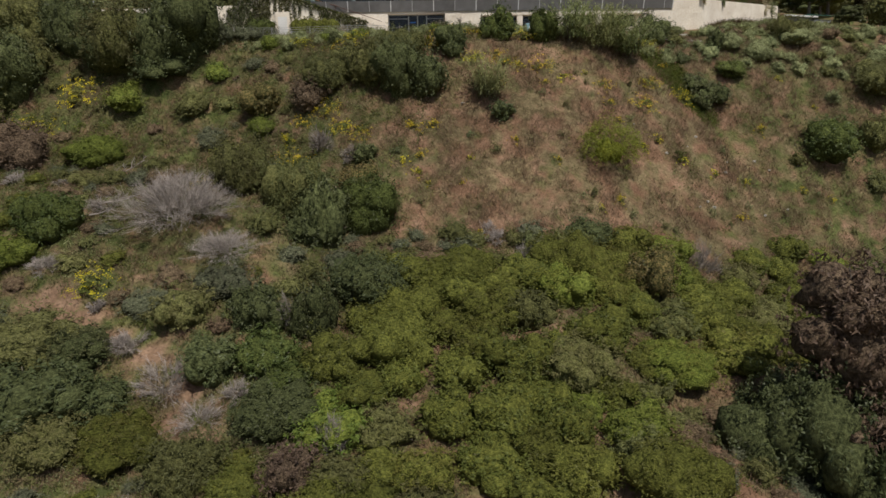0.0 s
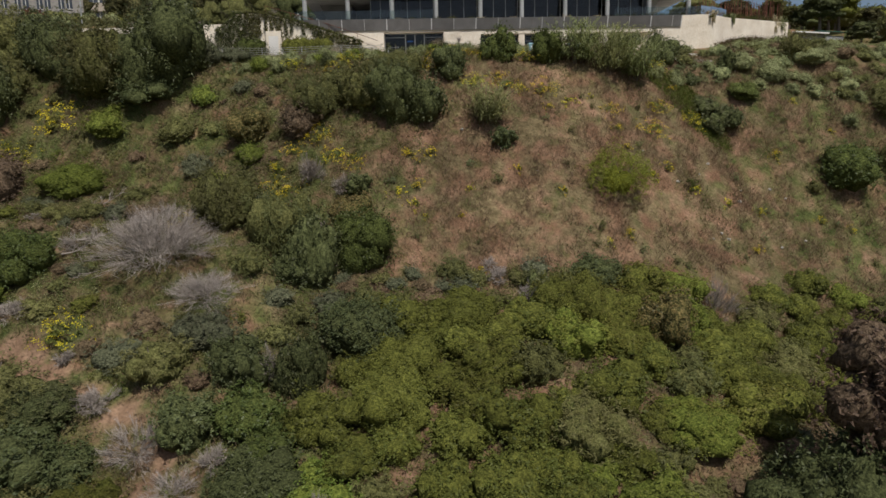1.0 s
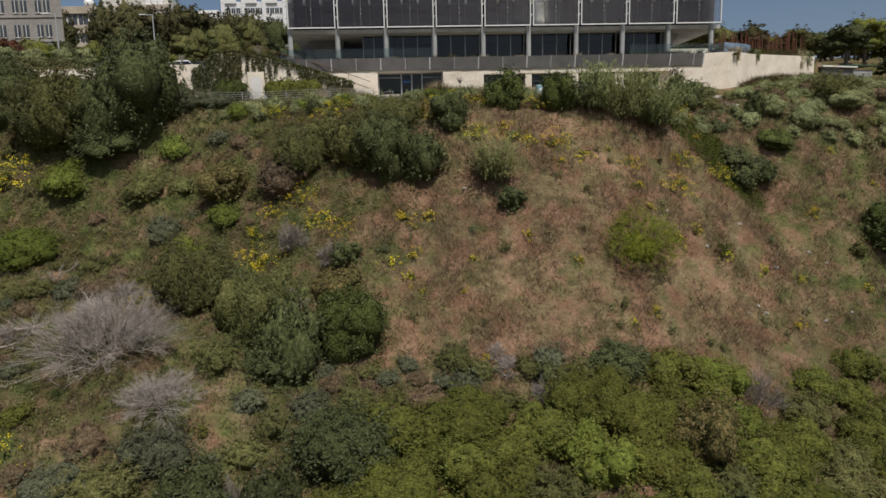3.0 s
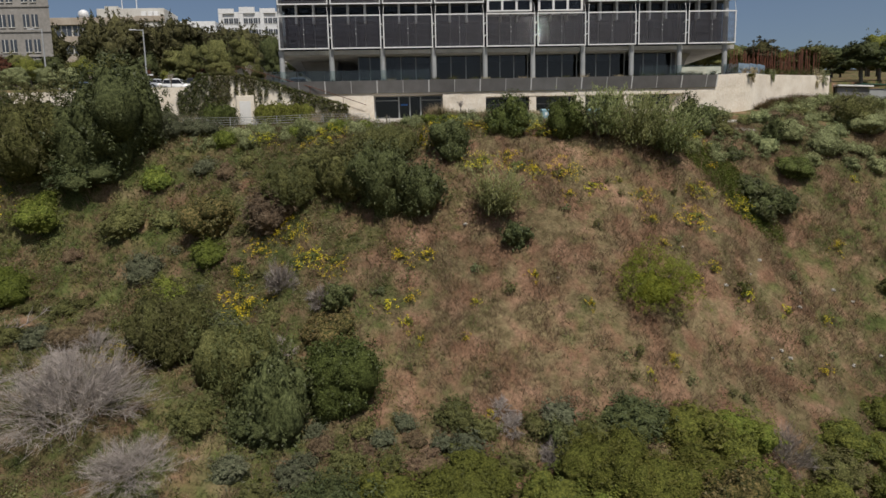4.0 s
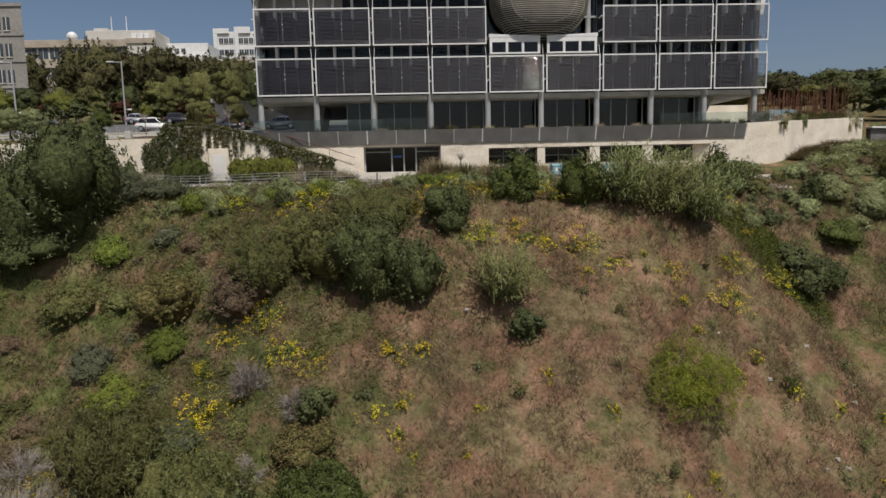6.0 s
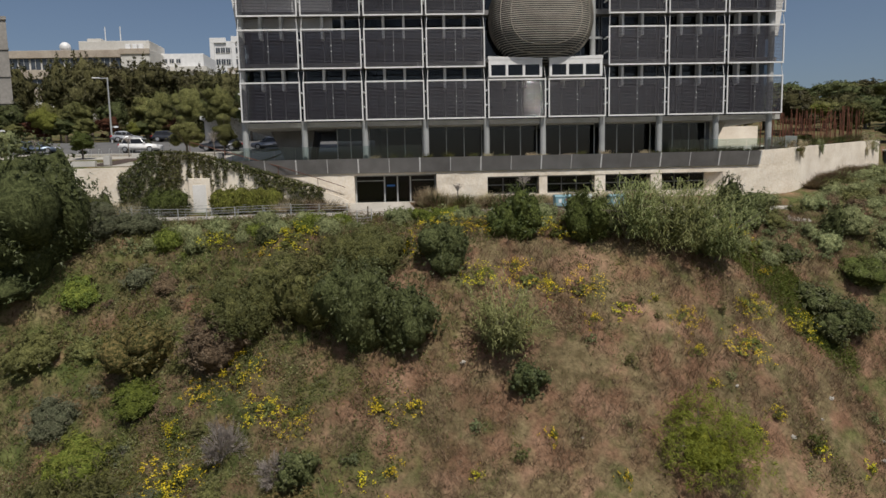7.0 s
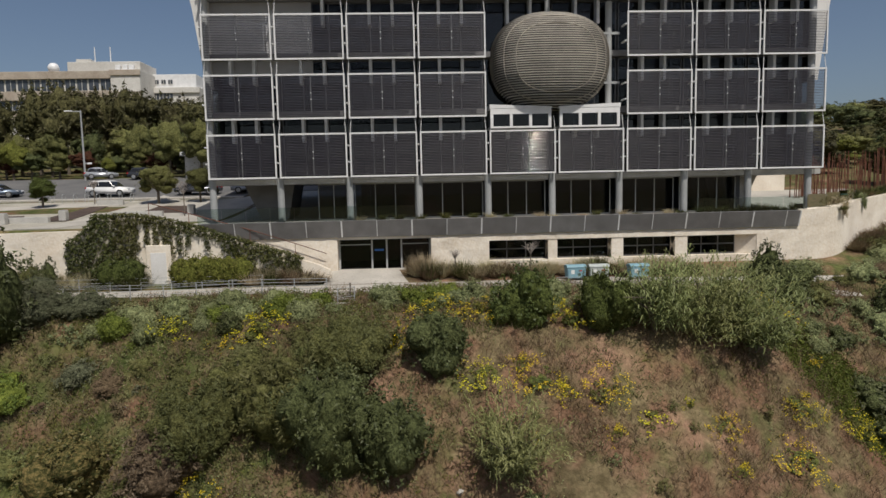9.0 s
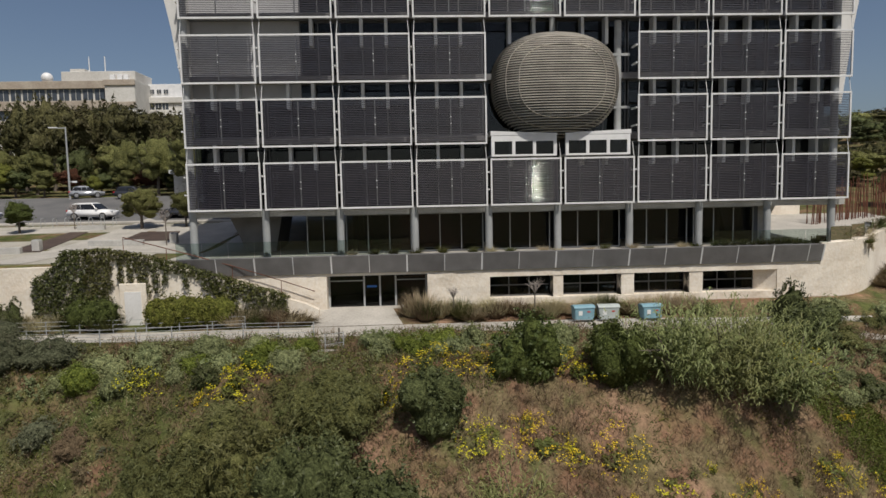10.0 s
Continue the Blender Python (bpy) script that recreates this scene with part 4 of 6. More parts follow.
def bare_kit(size, variant):
    """A leafless shrub: forked grey twigs from one foot."""
    key = ("bare", size, variant)
    if key in LIB:
        return LIB[key]
    rng = np.random.default_rng(99 + variant + int(size * 10))
    bm, fine = bmesh.new(), bmesh.new()
    h = size * 0.52

    def sliver(a, b, wd):
        s = (b - a).cross(Vector(rng.normal(size=3))).normalized() * wd
        fine.faces.new([fine.verts.new(q) for q in (a - s, a + s, b)])
    for i in range(18 if size < 5 else 40):
        a, r = rng.uniform(0, math.tau), math.sqrt(rng.uniform(0.02, 1))
        tip = Vector((math.cos(a) * r * 0.5, math.sin(a) * r * 0.5, 0.5 * math.sqrt(max(0.05, 1 - 0.8 * r * r)) * rng.uniform(0.7, 1.1))) * size
        q = tip * rng.uniform(0.3, 0.5) + Vector(rng.normal(size=3)) * size * 0.03
        rod(bm, (rng.normal() * 0.06 * size, rng.normal() * 0.06 * size, -0.25), q, 0.017, 0.010, 3)
        for j in range(11):
            e = q + (tip - q) * rng.uniform(0.35, 1.0) + Vector(rng.normal(size=3)) * size * 0.075
            sliver(q, e, 0.013)
            for k in range(11 if size < 5 else 16):
                d3 = (e.normalized() * 0.4 + Vector((0, 0, 0.45)) + Vector(rng.normal(size=3)) * 0.75).normalized()
                f = e + d3 * size * rng.uniform(0.04, 0.12)
                f.z = max(f.z, 0.03)
                sliver(e + (q - e) * rng.uniform(0, 0.5), f, 0.0085)
    LIB[key] = (mesh_of("twig_spray", fine, M_twig), mesh_of("stem", bm, M_twig), size, h)
    return LIB[key]


PLANT_WORDS = {
    "dark": ("bush", "dense dark green evergreen bush on the hillside", "bush"), "olive": ("shrub", "feathery olive green shrub on the hillside", "shrub"),
    "green": ("bush", "glossy mid green leafy bush on the slope", "bush"), "lime": ("shrub", "bright yellow-green wispy shrub on dry slope", "shrub"),
    "mass": ("thicket_shrub", "yellow-green spreading shrub in the valley thicket", "shrub"), "greyg": ("saltbush", "low grey-green saltbush on the slope", "bush"),
    "reed": ("cane_clump", "tall clump of arching green cane", "cane"), "yellow": ("flowering_shrub", "low shrub covered in bright yellow flowers", "flowers"),
    "bare": ("dead_shrub", "leafless grey dead shrub with fine twigs", "dead shrub"), "red": ("shrub", "reddish brown leaved shrub beside the road", "shrub"),
    "lush": ("herb_patch", "low bright green leafy herb growth", "herbs"), "speckle": ("bush", "rounded green bush with ochre leaf tips", "bush"),
    "straw": ("dry_shrub", "low dry straw-brown shrub on the hillside", "shrub"), "greyd": ("shrub", "dusty grey-green shrub on the hillside", "shrub"), "bronze": ("shrub", "olive shrub with rusty brown leaves", "shrub"),
}
PLACED = []
_prng = random.Random(11)


def bush(kind, x, y, w, h, sink=0.12, group=""):
    """A plant of that kind, w wide and h high, rooted at (x, y)."""
    h = max(h, 0.24 * w)
    size = min((1.0, 2.2, 4.0, 6.5), key=lambda s: abs(math.log(s / max(w, 0.3))))
    variant = _prng.randrange(3)
    z = height(x, y) - sink
    spin = _prng.uniform(0, 360)
    name, label, cat = PLANT_WORDS[kind]
    ob = thing(name, label, cat, pose(x, y, z), group or {"mass": "thicket shrubs", "greyg": "saltbushes", "yellow": "flowering shrubs"}.get(kind, "hillside bushes"))
    e = 0.35 * w
    gx, gy = (height(x + e, y) - height(x - e, y)) / (2 * e), (hillside(x, y + e) - hillside(x, y - e)) / (2 * e)
    lean = 0.3 if kind == "reed" or w > 3.5 else 0.6
    tilt = Vector((0, 0, 1)).rotation_difference(Vector((-gx * lean * 0.5, -gy * lean, 1))).to_matrix().to_4x4() @ pose(0, 0, 0, 0, 0, spin)
    if kind == "bare":
        crown, stems, s, hh = bare_kit(size, variant)
        parts = (("twig_spray", crown), ("stem", stems))
    elif kind == "yellow":
        crown, stems, s, hh = plant_kit("yellow", size, variant)
        under = plant_kit("mass", 1.0, variant)
        share("crown", under[0], ob, tilt @ Matrix.Diagonal((w * 0.9, w * 0.9, max(0.3, h * 0.8) / under[3], 1)))
        parts = (("bloom", crown),)
    else:
        crown, stems, s, hh = plant_kit(kind, size, variant)
        parts = (("crown", crown),) if kind == "greyg" else (("crown", crown), ("stem", stems))
    grow = 1.6 if kind == "yellow" else 1.0
    fit_ = tilt @ Matrix.Diagonal((grow * w / s, grow * w / s, (h + sink) / hh, 1))
    for n, me in parts:
        q = share(n, me, ob, fit_)
        if n in ("bloom", "twig_spray") or (n == "stem" and kind == "reed"):
            tagged(q, kind="stuff")
    PLACED.append((x, y, w))
    return ob


bush("dark", -38.1, 66.1, 7.1, 5.2)
bush("olive", -27.9, 68.3, 8.2, 5.9)
bush("dark", -29.8, 68.0, 5.1, 3.5)
bush("dark", -22.6, 68.9, 9.0, 6.8)
bush("dark", -24.5, 67.6, 6.4, 2.1)
bush("greyd", -22.0, 71.2, 4.0, 1.5)
bush("speckle", -14.0, 64.1, 4.6, 2.3)
bush("olive", -20.8, 64.7, 4.3, 1.5)
bush("lush", -27.2, 65.1, 4.5, 1.6)
bush("lush", -28.2, 60.6, 6.0, 2.0)
bush("olive", -13.9, 54.0, 5.6, 4.3)
bush("olive", -9.5, 52.6, 5.8, 4.6)
bush("dark", -7.4, 50.8, 4.8, 4.9)
bush("speckle", -4.5, 56.4, 4.1, 1.7)
bush("green", -3.6, 53.6, 5.8, 3.8)
bush("dark", -4.0, 58.0, 2.5, 1.7)
bush("bare", -8.0, 59.0, 2.7, 2.0)
bush("bare", -5.2, 58.1, 2.3, 1.3)
bush("olive", -11.4, 49.5, 3.3, 1.5)
bush("bare", -17.5, 49.1, 9.3, 3.3)
bush("bare", -13.6, 46.4, 5.6, 1.2)
bush("green", -26.7, 48.9, 5.2, 2.8)
bush("lush", -28.4, 46.6, 4.7, 1.6)
bush("bronze", -34.7, 60.6, 6.5, 3.4)
bush("yellow", -35.4, 63.8, 3.7, 1.2)
bush("yellow", -31.5, 66.0, 2.9, 1.1)
bush("olive", -37.1, 68.0, 6.5, 2.7)
bush("dark", -3.4, 44.1, 6.1, 2.7)
bush("dark", -6.5, 40.9, 3.5, 3.5)
bush("dark", -10.2, 41.2, 4.1, 2.5)
bush("dark", -12.4, 38.0, 4.3, 2.1)
bush("green", -9.1, 38.3, 4.2, 1.8)
bush("green", -7.6, 36.4, 3.7, 1.2)
bush("dark", -8.0, 34.4, 5.4, 1.8)
bush("greyd", -17.7, 42.5, 3.4, 1.1)
bush("olive", -15.1, 41.7, 4.7, 2.1)
bush("greyd", -13.0, 43.8, 4.4, 1.8)
bush("bare", -8.0, 41.2, 2.1, 2.1)
bush("bare", -14.9, 37.2, 4.2, 1.7)
bush("bare", -4.5, 31.6, 1.8, 2.1)
bush("olive", -24.0, 39.7, 8.0, 2.7)
bush("dark", -20.8, 39.6, 5.1, 1.7)
bush("dark", -21.6, 36.5, 8.2, 2.8)
bush("dark", -18.4, 36.3, 4.1, 1.3)
bush("olive", -20.5, 34.0, 5.6, 2.0)
bush("mass", -16.2, 33.6, 5.2, 1.8)
bush("olive", -12.1, 31.3, 5.1, 2.6)
bush("bronze", -6.3, 29.8, 3.4, 2.1)
bush("dark", -8.2, 50.0, 3.9, 1.5)
bush("dark", 9.2, 49.5, 2.8, 2.1)
bush("dark", 14.0, 51.0, 4.3, 1.6)
bush("bare", 8.7, 48.8, 2.0, 1.3)
bush("speckle", 16.6, 44.8, 4.6, 3.1)
bush("bare", 23.2, 51.2, 3.2, 2.8)
bush("bare", 6.5, 51.0, 2.3, 0.7)
bush("green", 41.2, 63.8, 6.1, 3.1)
bush("olive", 46.9, 64.6, 4.1, 3.2)
bush("olive", 45.7, 62.0, 3.3, 1.1)
bush("dark", 30.8, 66.5, 3.6, 1.5)
bush("dark", 28.9, 67.1, 2.9, 1.0)
bush("green", 33.3, 68.7, 3.6, 1.1)
bush("greyg", 34.6, 72.1, 4.0, 1.3)
bush("greyg", 37.6, 71.1, 4.2, 1.4)
bush("olive", 42.1, 74.4, 4.1, 2.5)
bush("dark", 28.6, 69.6, 2.0, 0.8)
bush("olive", 49.2, 68.9, 6.5, 2.7)
bush("greyg", 43.0, 73.9, 5.2, 1.5)
bush("green", 8.9, 68.0, 3.9, 2.9)
bush("green", 13.7, 67.5, 3.4, 2.6)
bush("reed", 16.4, 66.9, 4.6, 4.6)
bush("reed", 19.3, 67.2, 6.0, 5.0)
bush("reed", 22.2, 67.8, 4.6, 4.4)
bush("reed", 20.6, 68.6, 4.4, 4.6)
bush("dark", 26.5, 72.4, 3.8, 2.2)
bush("dark", 26.1, 73.6, 2.2, 2.6)
bush("dark", 4.2, 65.6, 3.8, 2.4)
bush("olive", -0.6, 65.8, 5.2, 2.4)
bush("dark", -1.0, 62.8, 5.2, 4.2)
bush("dark", 1.6, 62.3, 4.2, 3.2)
bush("olive", -3.7, 63.7, 5.0, 3.7)
bush("olive", -7.6, 63.8, 5.2, 2.9)
bush("bronze", -9.3, 63.2, 4.4, 2.6)
bush("olive", -5.6, 65.2, 4.8, 1.9)
bush("dark", -7.3, 68.4, 1.6, 1.2)
bush("reed", 7.1, 61.5, 3.8, 4.0)
bush("dark", 8.4, 60.3, 2.4, 1.5)
bush("lime", 17.7, 58.5, 6.2, 2.8)
bush("greyd", -19.5, 70.6, 5.6, 1.8)
bush("greyd", -16.4, 71.0, 3.6, 1.3)
bush("greyd", -18.3, 62.2, 3.4, 1.1)
bush("lush", -18.7, 67.0, 2.8, 0.9)
bush("lush", -13.6, 62.2, 3.2, 1.1)
bush("lush", -16.1, 59.6, 4.2, 1.5)
bush("yellow", -5.2, 67.7, 2.3, 1.1)
bush("yellow", 2.1, 66.1, 1.0, 1.5)
bush("yellow", -7.7, 67.6, 1.1, 0.4)
bush("yellow", -10.8, 68.9, 1.6, 0.8)
bush("yellow", 11.5, 68.0, 2.1, 0.9)
bush("yellow", 6.1, 67.9, 2.2, 0.3)
bush("yellow", -6.2, 60.3, 2.0, 0.7)
bush("yellow", -10.9, 60.2, 1.1, 0.9)
bush("yellow", -10.7, 58.6, 2.5, 0.8)
bush("yellow", -7.6, 61.8, 1.8, 0.6)
bush("yellow", -9.9, 61.8, 1.6, 0.4)
bush("yellow", -4.4, 59.7, 1.6, 0.3)
bush("yellow", 0.5, 59.5, 1.3, 0.5)
bush("yellow", 1.9, 59.7, 1.2, 0.5)
bush("yellow", 22.9, 61.0, 1.1, 0.6)
bush("yellow", 25.1, 60.4, 1.2, 0.3)
bush("yellow", 18.6, 62.3, 1.0, 0.3)
bush("yellow", 23.6, 65.4, 1.8, 0.6)
bush("yellow", 27.1, 65.7, 1.7, 0.7)
bush("yellow", -1.1, 57.5, 1.2, 0.3)
bush("yellow", 6.2, 64.8, 1.9, 0.3)
bush("yellow", 9.1, 64.9, 2.2, 0.3)
bush("yellow", 10.7, 64.3, 1.2, 0.3)
bush("yellow", 12.6, 64.4, 2.0, 0.3)
bush("yellow", 14.9, 63.2, 1.3, 0.3)
bush("yellow", 24.6, 70.9, 2.4, 0.9)
bush("yellow", 22.4, 63.6, 2.1, 0.3)
bush("yellow", 12.6, 62.8, 0.9, 0.3)
bush("yellow", 18.6, 63.7, 1.7, 0.3)
bush("yellow", 8.3, 65.3, 1.1, 0.3)
bush("yellow", 4.0, 67.3, 2.5, 0.9)
bush("yellow", 0.5, 56.4, 1.2, 0.6)
bush("yellow", -10.8, 57.1, 1.7, 0.8)
bush("yellow", 5.6, 52.2, 0.9, 0.3)
bush("yellow", -21.5, 43.8, 2.2, 1.1)
bush("yellow", -16.9, 53.4, 1.8, 0.6)
bush("green", 25.1, 60.3, 1.3, 0.9)
bush("dark", 33.0, 71.6, 2.2, 2.0)
bush("dark", 29.4, 66.0, 2.8, 1.7)
bush("bare", 6.1, 52.3, 2.0, 0.3)
bush("dark", -1.5, 58.3, 1.2, 0.3)
bush("olive", -38.5, 71.0, 7.4, 5.6)
bush("dark", -34.0, 70.4, 6.0, 4.8)
bush("dark", -42.5, 69.5, 7.0, 5.4)
bush("dark", -47.5, 70.0, 7.5, 5.6)
bush("dark", -31.0, 69.5, 5.0, 4.0)
bush("olive", -40.0, 64.5, 6.0, 3.4)
for _k in range(9):
    bush(("greyd", "olive", "dark")[_k % 3], -31.5 + 1.35 * _k, 75.2 + 0.2 * (_k % 2), 1.9, 1.5 + 0.2 * (_k % 3))


def dead_branch(x, y, turn, length):
    """A fallen bleached limb with its forks."""
    rr = random.Random(int(x * 7))
    ob = thing("dead_branch", "bleached dead branch lying among the scrub", "branch", pose(x, y, hillside(x, y) + 0.35, 0, 0, turn))
    at = [Vector((length * u, 0.25 * math.sin(u * 4), 0.3 + 1.1 * u * u)) for u in (0, 0.25, 0.5, 0.75, 1.0)]
    bm = bmesh.new()
    for q, (a, b) in enumerate(zip(at, at[1:])):
        rod(bm, a, b, 0.075 - 0.014 * q, 0.061 - 0.014 * q, 6)
    part("limb", bm, M_twig, ob)
    for q in range(9):
        p = at[1 + q % 4]
        d = Vector((rr.uniform(0.2, 1.0), rr.uniform(-0.8, 0.8), rr.uniform(0.1, 0.9))).normalized() * length * rr.uniform(0.2, 0.42)
        bm = bmesh.new()
        rod(bm, p, p + d * 0.6, 0.032, 0.02, 4)
        for s in range(4):
            rod(bm, p + d * 0.6, p + d + Vector([rr.uniform(-0.35, 0.35) for _ in range(3)]), 0.017, 0.008, 3)
        part("twig", bm, M_twig, ob)
    return ob


dead_branch(-23.6, 50.8, 8, 3.6)
dead_branch(-24.2, 49.6, -6, 2.4)
dead_branch(-25.5, 55.0, 25, 3.0)


def clear_of(x, y, gap):
    return all((x - a) ** 2 + (y - b) ** 2 > (gap * 0.5 + c * 0.42) ** 2 for a, b, c in PLACED)


def scatter(kinds, n, xr, yr, wr, flat, rng, gap=1.0, where=None):
    """Plants strewn over a stretch of the hillside, each clear of its neighbours."""
    for _ in range(n):
        x, y = rng.uniform(*xr), rng.uniform(*yr)
        if where and not where(x, y):
            continue
        w = rng.uniform(*wr)
        if not clear_of(x, y, w * gap):
            continue
        bush(rng.choice(kinds), x, y, w, w * rng.uniform(*flat))


_r = random.Random(5)
# the grey-green belt under the path
scatter(["greyg", "greyg", "greyg", "greyg", "lush"], 1800, (-36, 30), (68.9, 71.2), (1.0, 2.1), (0.42, 0.6), _r, 0.2, lambda x, y: not -1.6 < x < 0.6)
scatter(["greyg", "greyg", "olive"], 300, (28, 58), (69.4, 71.6), (1.3, 2.3), (0.35, 0.5), _r, 0.28)
# the green thicket in the valley
thicket = lambda x, y: y < (51.5 if x > 9 else 46.0) - 0.18 * max(0, -x - 2) + 1.2 * math.sin(x * 0.4) + (4 if x > 26 else 0) and x > -6 + (y - 40) * 0.15 and not (12 < x < 19 and y < 37 - (x - 12) * 0.2) and not (x > 17 and y < 41 and y < 36 + (x - 17) * 0.7)
scatter(["mass", "mass", "mass", "mass", "mass", "mass", "lush", "olive"], 3200, (-8, 50), (27, 58), (2.8, 5.6), (0.32, 0.50), _r, 0.22, thicket)
# olive and grey scrub between the thicket and the dry face
scatter(["olive", "greyd", "olive", "straw", "greyd", "olive"], 420, (-6, 10), (44, 52.5), (1.4, 3.2), (0.3, 0.45), _r, 0.3, lambda x, y: not thicket(x, y))
# drier scrub on the bank below the leaning tree
scatter(["olive", "greyd", "straw", "straw", "olive"], 420, (9, 31), (27, 43), (1.1, 2.6), (0.28, 0.45), _r, 0.3, lambda x, y: not soil(x, y) and not thicket(x, y))
# mixed scrub on the western foot
scatter(["olive", "olive", "greyd", "bare", "mass", "greyd", "olive", "bare", "straw", "straw"], 900, (-38, -4), (26, 57), (1.2, 3.4), (0.25, 0.42), _r, 0.36, lambda x, y: not soil(x, y) and x < -5 + (y - 40) * 0.15)
# western slope, below the road
scatter(["olive", "straw", "lush", "olive", "straw", "greyd"], 420, (-46, -3), (57, 68.6), (0.9, 2.4), (0.22, 0.36), _r, 0.5, lambda x, y: not soil(x, y))
scatter(["olive", "dark", "greyg", "dark"], 70, (-64, -27), (46, 72), (2.5, 5.0), (0.6, 0.85), _r, 0.6)
# sparse small growth on the dry face
scatter(["greyg", "olive", "yellow", "olive"], 120, (0, 46), (53, 69), (0.4, 1.1), (0.35, 0.6), _r, 1.2)
scatter(["yellow"], 46, (4, 32), (60, 69), (0.5, 1.3), (0.4, 0.6), _r, 1.2)
scatter(["yellow"], 14, (-14, 2), (57, 69), (0.5, 1.1), (0.4, 0.6), _r, 1.2)
scatter(["greyg", "olive", "straw"], 90, (34, 62), (58, 78), (1.2, 2.4), (0.5, 0.7), _r, 0.8)
scatter(["greyg", "greyg", "olive"], 420, (26, 54), (71.5, 88), (1.4, 2.8), (0.25, 0.38), _r, 0.3, lambda x, y: y < wall_line(x) - 1.6)


_stone_rng = np.random.default_rng(6)
_sv, _sf = ico(2)
STONE = [bpy.data.meshes.new("stone") for _ in range(3)]
for q, me in enumerate(STONE):
    v = _sv * np.array((0.5, 0.4, 0.3)) * (1 + 0.25 * _stone_rng.normal(size=(len(_sv), 1)).clip(-1, 1))
    me.from_pydata(v.tolist(), [], _sf.tolist())
    me.materials.append(M_paving)
for q in range(16):
    x, y = _stone_rng.uniform(23, 36), _stone_rng.uniform(57.5, 63)
    if q > 11:
        x, y = _stone_rng.uniform(2, 22), _stone_rng.uniform(55, 64)
    ob = new("stone", STONE[q % 3])
    s = _stone_rng.uniform(0.2, 0.42)
    ob.matrix_basis = pose(x, y, hillside(x, y) + 0.08 * s, 0, 0, _stone_rng.uniform(0, 360)) @ Matrix.Diagonal((s, s, s, 1))
    tagged(ob, "small pale stone lying on the dry slope", "stone", "stones on the slope")


def blades(name, label, n, mat, seed, length, width, per, want, cat="grass"):
    """Grass as stuff: tufts of thin blades over the hillside."""
    rng = np.random.default_rng(seed)
    rr = random.Random(seed)
    foot = []
    for _ in range(n * 4):
        x, y = rr.uniform(-48, 56), rr.uniform(27, 73.2)
        if rr.random() < want(x, y):
            foot.append((x, y, hillside(x, y)))
            if len(foot) >= n:
                break
    foot = np.repeat(np.array(foot), per, axis=0)
    k = len(foot)
    foot[:, :2] += rng.normal(size=(k, 2)) * 0.13
    a = rng.uniform(0, math.tau, k)
    tilt = rng.uniform(0.25, 1.5, k)
    d = np.column_stack((np.cos(a) * tilt, np.sin(a) * tilt, np.ones(k)))
    d = unit(d) * (length * rng.uniform(0.5, 1.3, k))[:, None]
    b = rng.uniform(0, math.tau, k)
    s = np.column_stack((np.cos(b), np.sin(b), np.zeros(k))) * (width * rng.uniform(0.6, 1.3, k))[:, None] * 0.5
    foot[:, 2] -= 0.05
    v = np.stack((foot - s, foot + s, foot + d), axis=1).reshape(-1, 3)
    me = bpy.data.meshes.new(name)
    me.vertices.add(k * 3)
    me.vertices.foreach_set("co", v.astype(np.float32).ravel())
    me.loops.add(k * 3)
    me.loops.foreach_set("vertex_index", np.arange(k * 3, dtype=np.int32))
    me.polygons.add(k)
    me.polygons.foreach_set("loop_start", np.arange(0, k * 3, 3, dtype=np.int32))
    me.update(calc_edges=True)
    me.materials.append(mat)
    return tagged(new(name, me), label, cat, kind="stuff")


def dry_share(x, y):
    """How dry the hillside is: 1 on the open face, less in the west."""
    edge = 3.0 * noise.noise((x * 0.15, y * 0.15, 17.0))
    return smooth_step(-5, 4, x + edge - 0.9 * (y - 60) * (y > 60)) * smooth_step(49, 53, y) * min(1.0, 0.85 + 0.9 * noise.noise((x * 0.25, y * 0.25, 31.0)))


def low_scrub(name, label, n, key, seed, want):
    """Knee-high growth between the bushes, too small to pick apart."""
    rr, rng = random.Random(seed), np.random.default_rng(seed)
    pos, out = [], []
    got = 0
    while got < n:
        x, y = rr.uniform(-48, 56), rr.uniform(28, 72.0)
        if rr.random() > want(x, y):
            continue
        got += 1
        r = rr.uniform(0.25, 0.75)
        m = int(10 + 42 * r)
        o = unit(rng.normal(size=(m, 3)) + np.array((0, 0, 0.8)))
        o[:, 2] = np.abs(o[:, 2])
        p = o * np.array((r, r, r * 0.62)) * rng.uniform(0.5, 1.05, (m, 1)) + np.array((x, y, 0))
        p[:, 2] += [hillside(a, b) for a, b in p[:, :2]]
        pos.append(p)
        out.append(o)
    ln, wd, droop, _, bias = SHAPE[key]
    me = leaf_mesh(name, np.concatenate(pos), np.concatenate(out), ln * 0.8, wd * 0.8, droop, bias, rng, LEAF[key])
    return tagged(new(name, me), label, "scrub", kind="stuff")


def west_green(x, y):
    if soil(x, y):
        return 0.0
    return max(0.02 + 0.30 * smooth_step(0.1, 0.35, noise.noise((x * 0.3, y * 0.3, 83.0))), 1.0 - 1.2 * dry_share(x, y)) * (0.2 if y < 52 and x > -5 else 0.45 if y < 58 else 1.0)


low_scrub("low_scrub", "low olive green scrub covering the hillside", 3700, "olive", 41, west_green)
low_scrub("low_herbs", "low bright green herbs covering the hillside", 2400, "mass", 42, lambda x, y: west_green(x, y) * (noise.noise((x * 0.2, y * 0.2, 44.0)) > -0.05))
low_scrub("grey_scrub", "low grey-green scrub covering the hillside", 2000, "greyg", 43, lambda x, y: west_green(x, y) * (noise.noise((x * 0.2, y * 0.2, 55.0)) > -0.05))
